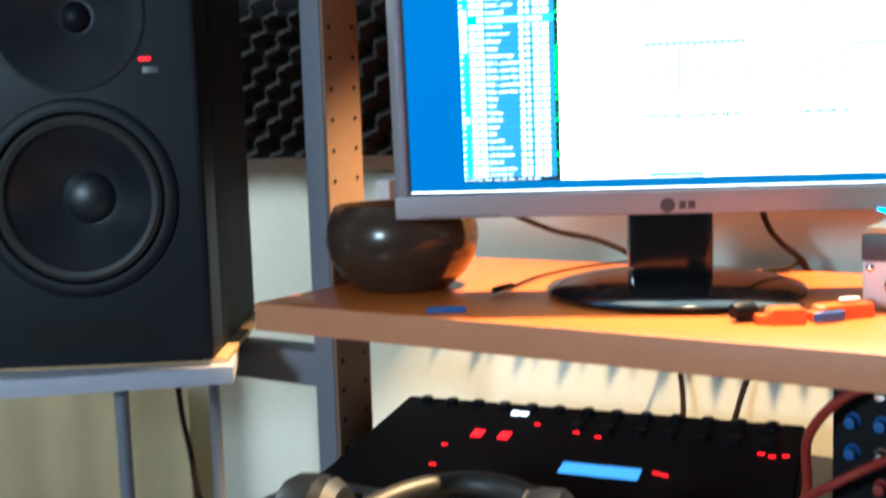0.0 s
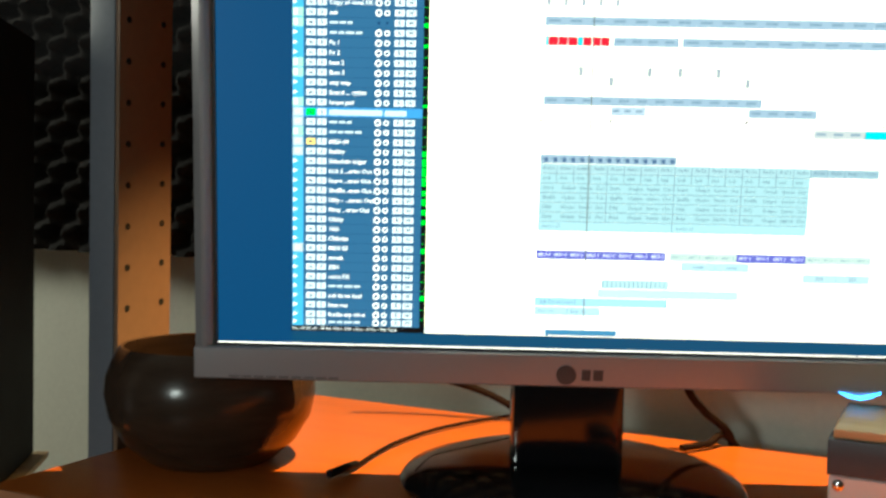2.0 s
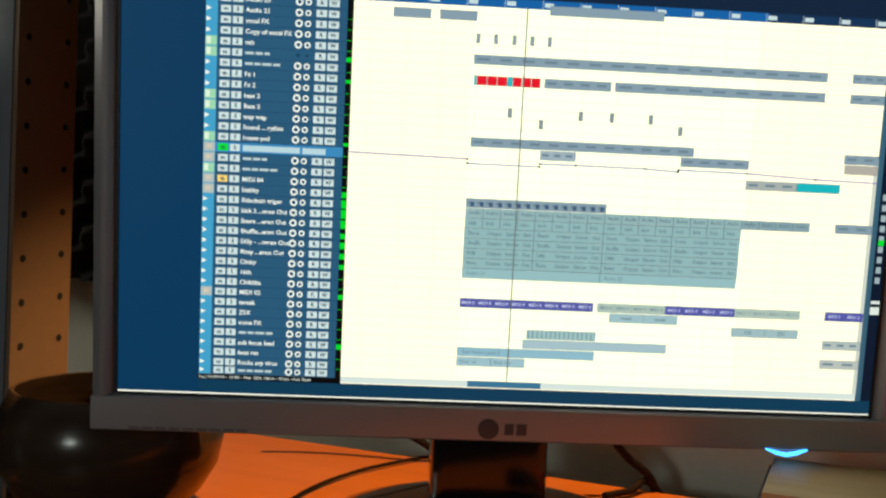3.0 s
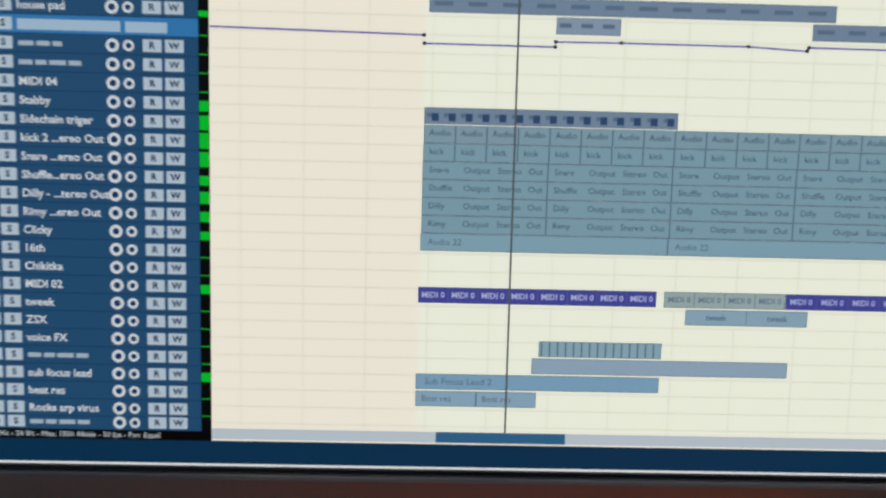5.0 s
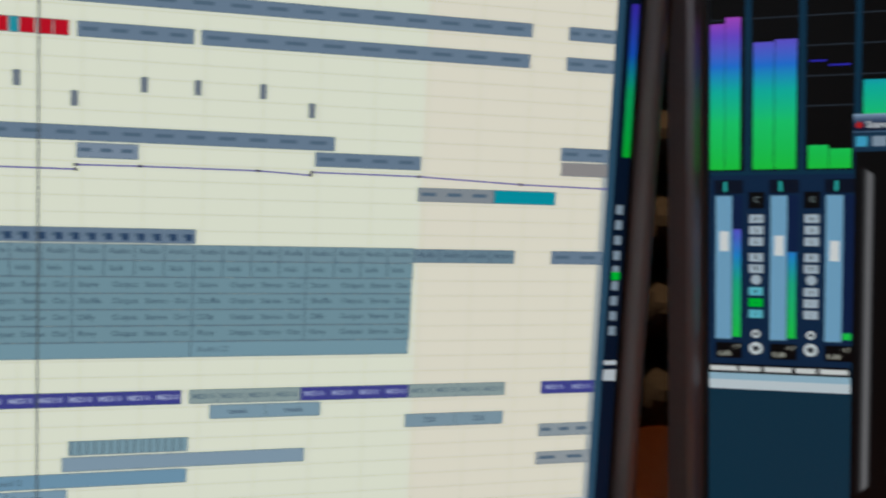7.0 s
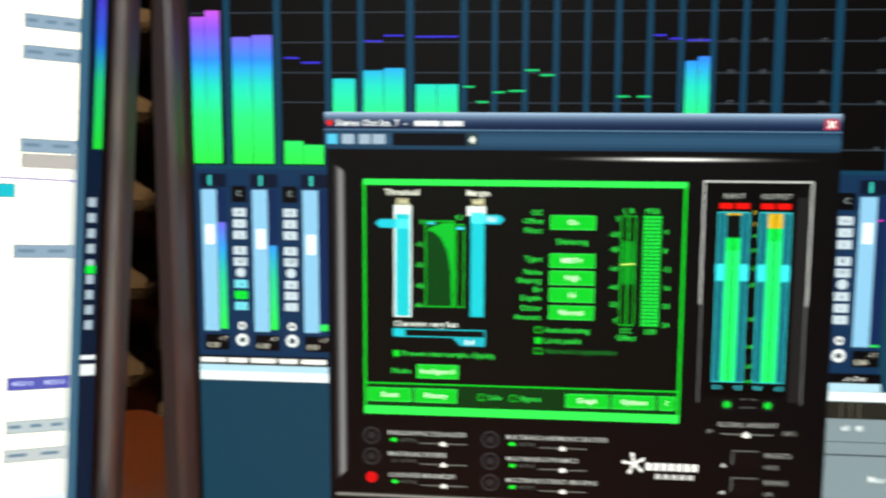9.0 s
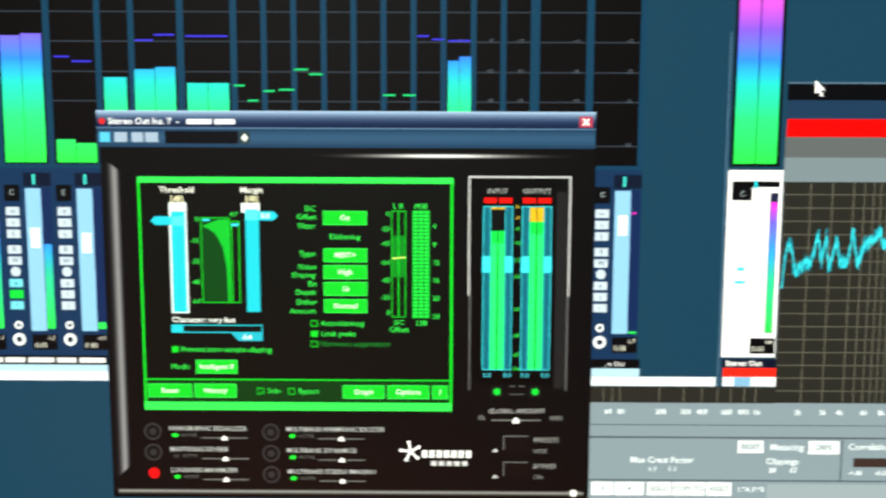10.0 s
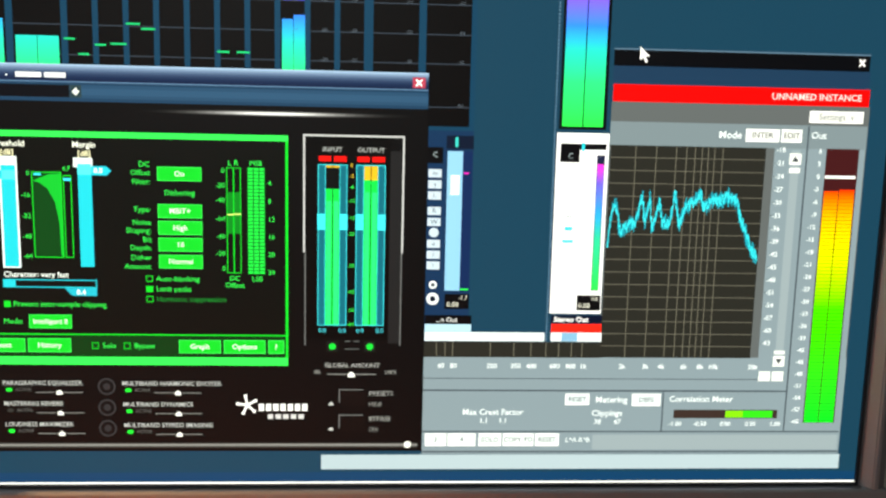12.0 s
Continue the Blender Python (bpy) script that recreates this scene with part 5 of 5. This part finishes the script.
def speaker(m):
    ob = thing("studio_speaker", m, "black two-way studio speaker with a red power light", "speaker")
    w, h, d = 0.246, 0.415, 0.29
    wr, f, WZ, TZ = 0.097, -0.012, 0.166, 0.345
    part("cabinet", box(-w / 2, w / 2, 0.05, d, 0, h, 0.004, 3), M_BLACKMATT, ob)
    for x0, x1, z0, z1 in ((-w / 2, -w / 2 + 0.012, 0, h), (w / 2 - 0.012, w / 2, 0, h), (-w / 2 + 0.012, w / 2 - 0.012, 0, 0.012), (-w / 2 + 0.012, w / 2 - 0.012, h - 0.012, h)):
        part("cabinet_edge", box(x0, x1, f + 0.0004, 0.0498, z0, z1, 0.006 if x1 - x0 < 0.02 else 0.0, 3), M_BLACK, ob)
    part("baffle", plate(-w / 2 + 0.006, w / 2 - 0.006, 0.005, 0.2605, 0, WZ, wr - 0.006, f), M_BLACK, ob, "satin black baffle around the woofer", pose(0, 0, 0), False)
    part("baffle", plate(-w / 2 + 0.006, w / 2 - 0.006, 0.2605, h - 0.005, 0, TZ, 0.073, f), M_BLACK, ob, "satin black baffle around the tweeter", None, False)
    front = pose(0, f, WZ) @ FACE
    part("woofer_ring", lathe([(wr - 0.014, -0.003), (wr - 0.012, 0.003), (wr - 0.005, 0.004), (wr, 0.0025), (wr + 0.001, 0.0002)], 72), M_BLACK, ob, "satin woofer ring", front)
    part("surround", lathe([(wr - 0.028, -0.004), (wr - 0.025, 0.002), (wr - 0.020, 0.004), (wr - 0.016, 0.002), (wr - 0.0135, -0.003)], 72), M_RUBBER, ob, "rubber surround", front)
    cone = part("cone", lathe([(0.0, -0.042), (0.02, -0.040), (0.04, -0.028), (0.055, -0.017), (wr - 0.028, -0.004)], 72), M_CONE, ob, "dark concave woofer cone", front)
    part("dust_cap", lathe([(0.027, -0.036), (0.024, -0.031), (0.014, -0.026), (0, -0.0245)], 48), M_CONE, cone)
    guide = part("waveguide", lathe([(0.0, -0.030), (0.016, -0.030), (0.022, -0.027), (0.038, -0.017), (0.055, -0.0075), (0.068, -0.001), (0.073, 0.0012), (0.0765, 0.0002)], 72), M_CONE, ob, "satin concave tweeter waveguide", pose(0, f, TZ) @ FACE)
    part("tweeter", lathe([(0.0155, -0.0298), (0.012, -0.025), (0.006, -0.022), (0, -0.0212)], 36), M_BLACK, guide, "dark dome tweeter")
    part("power_light", box(0.067, 0.078, f - 0.0014, f + 0.0002, 0.298, 0.3015, 0.0005), M_LED_RED, ob, "red power light", smooth=False)
    part("maker_plate", box(0.07, 0.085, f - 0.0008, f + 0.0002, 0.286, 0.292, 0.0003), M_BADGE, ob)
    part("port", box(-0.06, 0.06, f - 0.0006, f + 0.0003, 0.018, 0.042, 0.0002), M_HOLE, ob, "dark slot port")
    return ob


SPEAKER = pose(-0.336, 0.0247, 0.9362, 0, 0, 10.3)
speaker(SPEAKER)
plank = thing("plank", pose(-0.336, 0.0247, 0.9302, 0, 0, 10.3), "pale raw pine plank under the speaker", "plank")
part("body", box(-0.14, 0.135, 0.0, 0.30, 0, 0.006, 0.001), M_PALEWOOD, plank)
stand = thing("speaker_stand", pose(-0.334, 0.011, 0.93, 0, 0, 16.7), "pale lavender board on grey tube legs under the speaker", "speaker stand")
part("board", box(-0.42, 0.142, -0.02, 0.31, -0.018, 0, 0.0025), M_STAND, stand)
for u, v in ((-0.37, 0.02), (0.022, 0.045), (-0.37, 0.28), (0.1, 0.28)):
    part("leg", lathe([(0, -0.93), (0.0075, -0.93), (0.0075, -0.0182), (0, -0.0182)], 20), M_GREY, stand, "", pose(u, v, 0))
cable([(-0.275, 0.088, 0.90), (-0.27, 0.085, 0.86), (-0.254, 0.07, 0.80), (-0.23, 0.06, 0.6), (-0.22, 0.06, 0.01)], 0.0032, "thin black speaker cable hanging down to the floor")


def curtain(m, wide, tall):
    ob = thing("curtain", m, "beige hanging curtain with soft vertical folds", "curtain")
    bm = bmesh.new()
    n = 90
    rows = []
    for j in range(7):
        rows.append([bm.verts.new((wide * i / n, 0.006 * math.sin(i * 0.31) + 0.007 * math.sin(i * 0.13 + 1) + 0.003 * math.sin(j + i * 0.1), tall * j / 6)) for i in range(n + 1)])
    for a, b in zip(rows, rows[1:]):
        for i in range(n):
            bm.faces.new((a[i], a[i + 1], b[i + 1], b[i]))
    ret = bmesh.ops.solidify(bm, geom=bm.faces[:], thickness=0.002)
    part("cloth", bm, M_CURTAIN, ob)


curtain(on_desk(-1.35, 0.40, 0.02), 0.80, 0.87)


# ---- under the shelf ----
desk = thing("desk", on_desk(0, 0), "dark grey desk top under the shelf", "desk")
part("top", box(-0.02, 1.5, -0.42, 0.40, 0.775, 0.80, 0.003), M_DESK, desk)
for a, b in ((0.05, -0.38), (1.42, -0.38), (0.05, 0.34), (1.42, 0.34)):
    part("leg", box(a - 0.02, a + 0.02, b - 0.02, b + 0.02, 0, 0.7748, 0.002), M_GREY, desk)


def synth(m):
    """A black desktop sound module, its panel sloping to the front."""
    ob = thing("sound_module", m, "black sound module with red lights and a blue display", "synthesizer")
    w, d, h0, h1 = 0.43, 0.30, 0.022, 0.058
    bm = box(0, w, -d, 0, 0, h1, 0.0)
    for v in bm.verts:
        if v.co.z > 0.01 and v.co.y < -0.1:
            v.co.z = h0
    bmesh.ops.bevel(bm, geom=bm.edges[:], offset=0.002, segments=2, affect="EDGES")
    part("case", bm, M_BLACKMATT, ob)
    slope = pose(0, 0, h1, math.degrees(math.atan2(h1 - h0, d)), 0, 0)
    for u, v in ((0.094, -0.122), (0.1005, -0.168), (0.17, -0.053), (0.215, -0.066), (0.239, -0.072), (0.395, -0.078), (0.405, -0.082), (0.417, -0.078), (0.31, -0.14), (0.318, -0.143)):
        part("indicator", box(u - 0.0032, u + 0.0032, v - 0.0009, v + 0.0009, -0.001, 0.0012), M_LED_RED, ob, "red indicator light", slope, False)
    for u in (0.117, 0.146):
        part("digit", box(u - 0.0055, u + 0.0055, -0.096, -0.08, -0.001, 0.001), M_LED_RED, ob, "red segment digit", slope, False)
    for u in (0.138, 0.148):
        part("indicator", box(u - 0.004, u + 0.004, -0.032, -0.026, -0.001, 0.0012), M_LED_WHITE, ob, "white indicator light", slope, False)
    part("display", box(0.222, 0.296, -0.158, -0.136, -0.001, 0.001), M_LCD, ob, "lit blue text display", slope, False)
    knob = lathe([(0, 0), (0.0075, 0), (0.007, 0.0045), (0.006, 0.0055), (0, 0.006)], 20)
    data = mesh_of("knob", knob)
    shaded(data)
    data.materials.append(M_BLACK)
    for j in range(13):
        for v in (-0.014, -0.055):
            if v < -0.03 and j < 6:
                continue
            k = new("knob", data)
            k.parent = ob
            k.matrix_basis = slope @ pose(0.028 + 0.031 * j, v, 0)
    return ob


synth(on_desk(0.012, 0.232, 0.80, 10))


def keyboard(m):
    ob = thing("keyboard_controller", m, "grey plastic keyboard controller on the desk", "keyboard")
    part("case", box(0, 0.50, -0.20, 0.0, 0, 0.042, 0.008, 3), M_KEYS, ob)
    for j in range(4):
        part("slider", box(0.03 + 0.018 * j, 0.038 + 0.018 * j, -0.06, -0.045, 0.0422, 0.052, 0.0015), M_BLACK, ob)
    part("screen", box(0.028, 0.05, -0.032, -0.016, 0.0415, 0.0435, 0.0005), M_BLUE, ob, "small blue window")
    return ob


keyboard(on_desk(0.075, -0.005, 0.80, 6))


def headphones(m):
    ob = thing("headphones", m, "black headphones lying on the keyboard", "headphones")
    arc = [(0.085 * math.cos(a), 0.115 * math.sin(a), 0.013 + 0.012 * math.sin(a)) for a in np.linspace(0.05, math.pi - 0.05, 13)]
    part("headband", tube(arc, 0.0105, 14, 4), M_RUBBER, ob, "padded black headband")
    for s in (-1, 1):
        cup = part("ear_cup", lathe([(0, -0.016), (0.034, -0.016), (0.038, -0.008), (0.038, 0.008), (0.032, 0.015), (0, 0.016)], 32), M_BLACK, ob, "", pose(s * 0.085, -0.03, 0.038, 0, 90, 0))
        part("cushion", lathe([(0.018, 0.0), (0.022, 0.007), (0.03, 0.008), (0.036, 0.0), (0.03, -0.002), (0.022, -0.002)], 32), M_RUBBER, cup, "", pose(0, 0, -s * 0.0165))
    return ob


headphones(pose(0.05, -0.24, 0.8422, 0, 0, -8))


def patch_rack(m):
    """A black rack unit with sockets, coloured plugs and a red cord."""
    ob = thing("patch_rack", m, "black rack unit with coloured plugs and knobs", "rack unit")
    part("case", box(0, 0.42, 0, 0.22, 0, 0.16, 0.003), M_BLACKMATT, ob)
    colours = (M_BLUE, M_WHITE, M_REDCABLE, M_BLACK, M_CHROME, M_BLUE)
    pick = random.Random(7)
    plug = {}
    for mat in set(colours):
        data = mesh_of("plug", lathe([(0, 0), (0.0062, 0), (0.0062, 0.002), (0.0045, 0.003), (0.0042, 0.012), (0, 0.0125)], 16))
        shaded(data)
        data.materials.append(mat)
        plug[mat] = data
    for i in range(11):
        for j in range(6):
            p = new("plug", plug[colours[pick.randrange(6)]])
            p.parent = ob
            p.matrix_basis = pose(0.016 + 0.022 * i, -0.0001, 0.018 + 0.025 * j) @ FACE
    return ob


patch_rack(on_desk(0.497, 0.13, 0.80, -4))
cable([desk_point(0.56, 0.115, 0.955), desk_point(0.52, 0.09, 0.95), desk_point(0.486, 0.10, 0.91), desk_point(0.482, 0.11, 0.86), desk_point(0.47, 0.10, 0.806)], 0.004, "red rubber cable hanging beside the rack unit", M_REDCABLE)
cable([desk_point(0.60, 0.12, 0.93), desk_point(0.52, 0.07, 0.89), desk_point(0.476, 0.09, 0.85), desk_point(0.46, 0.08, 0.806)], 0.0035, "red rubber cable hanging beside the rack unit", M_REDCABLE)
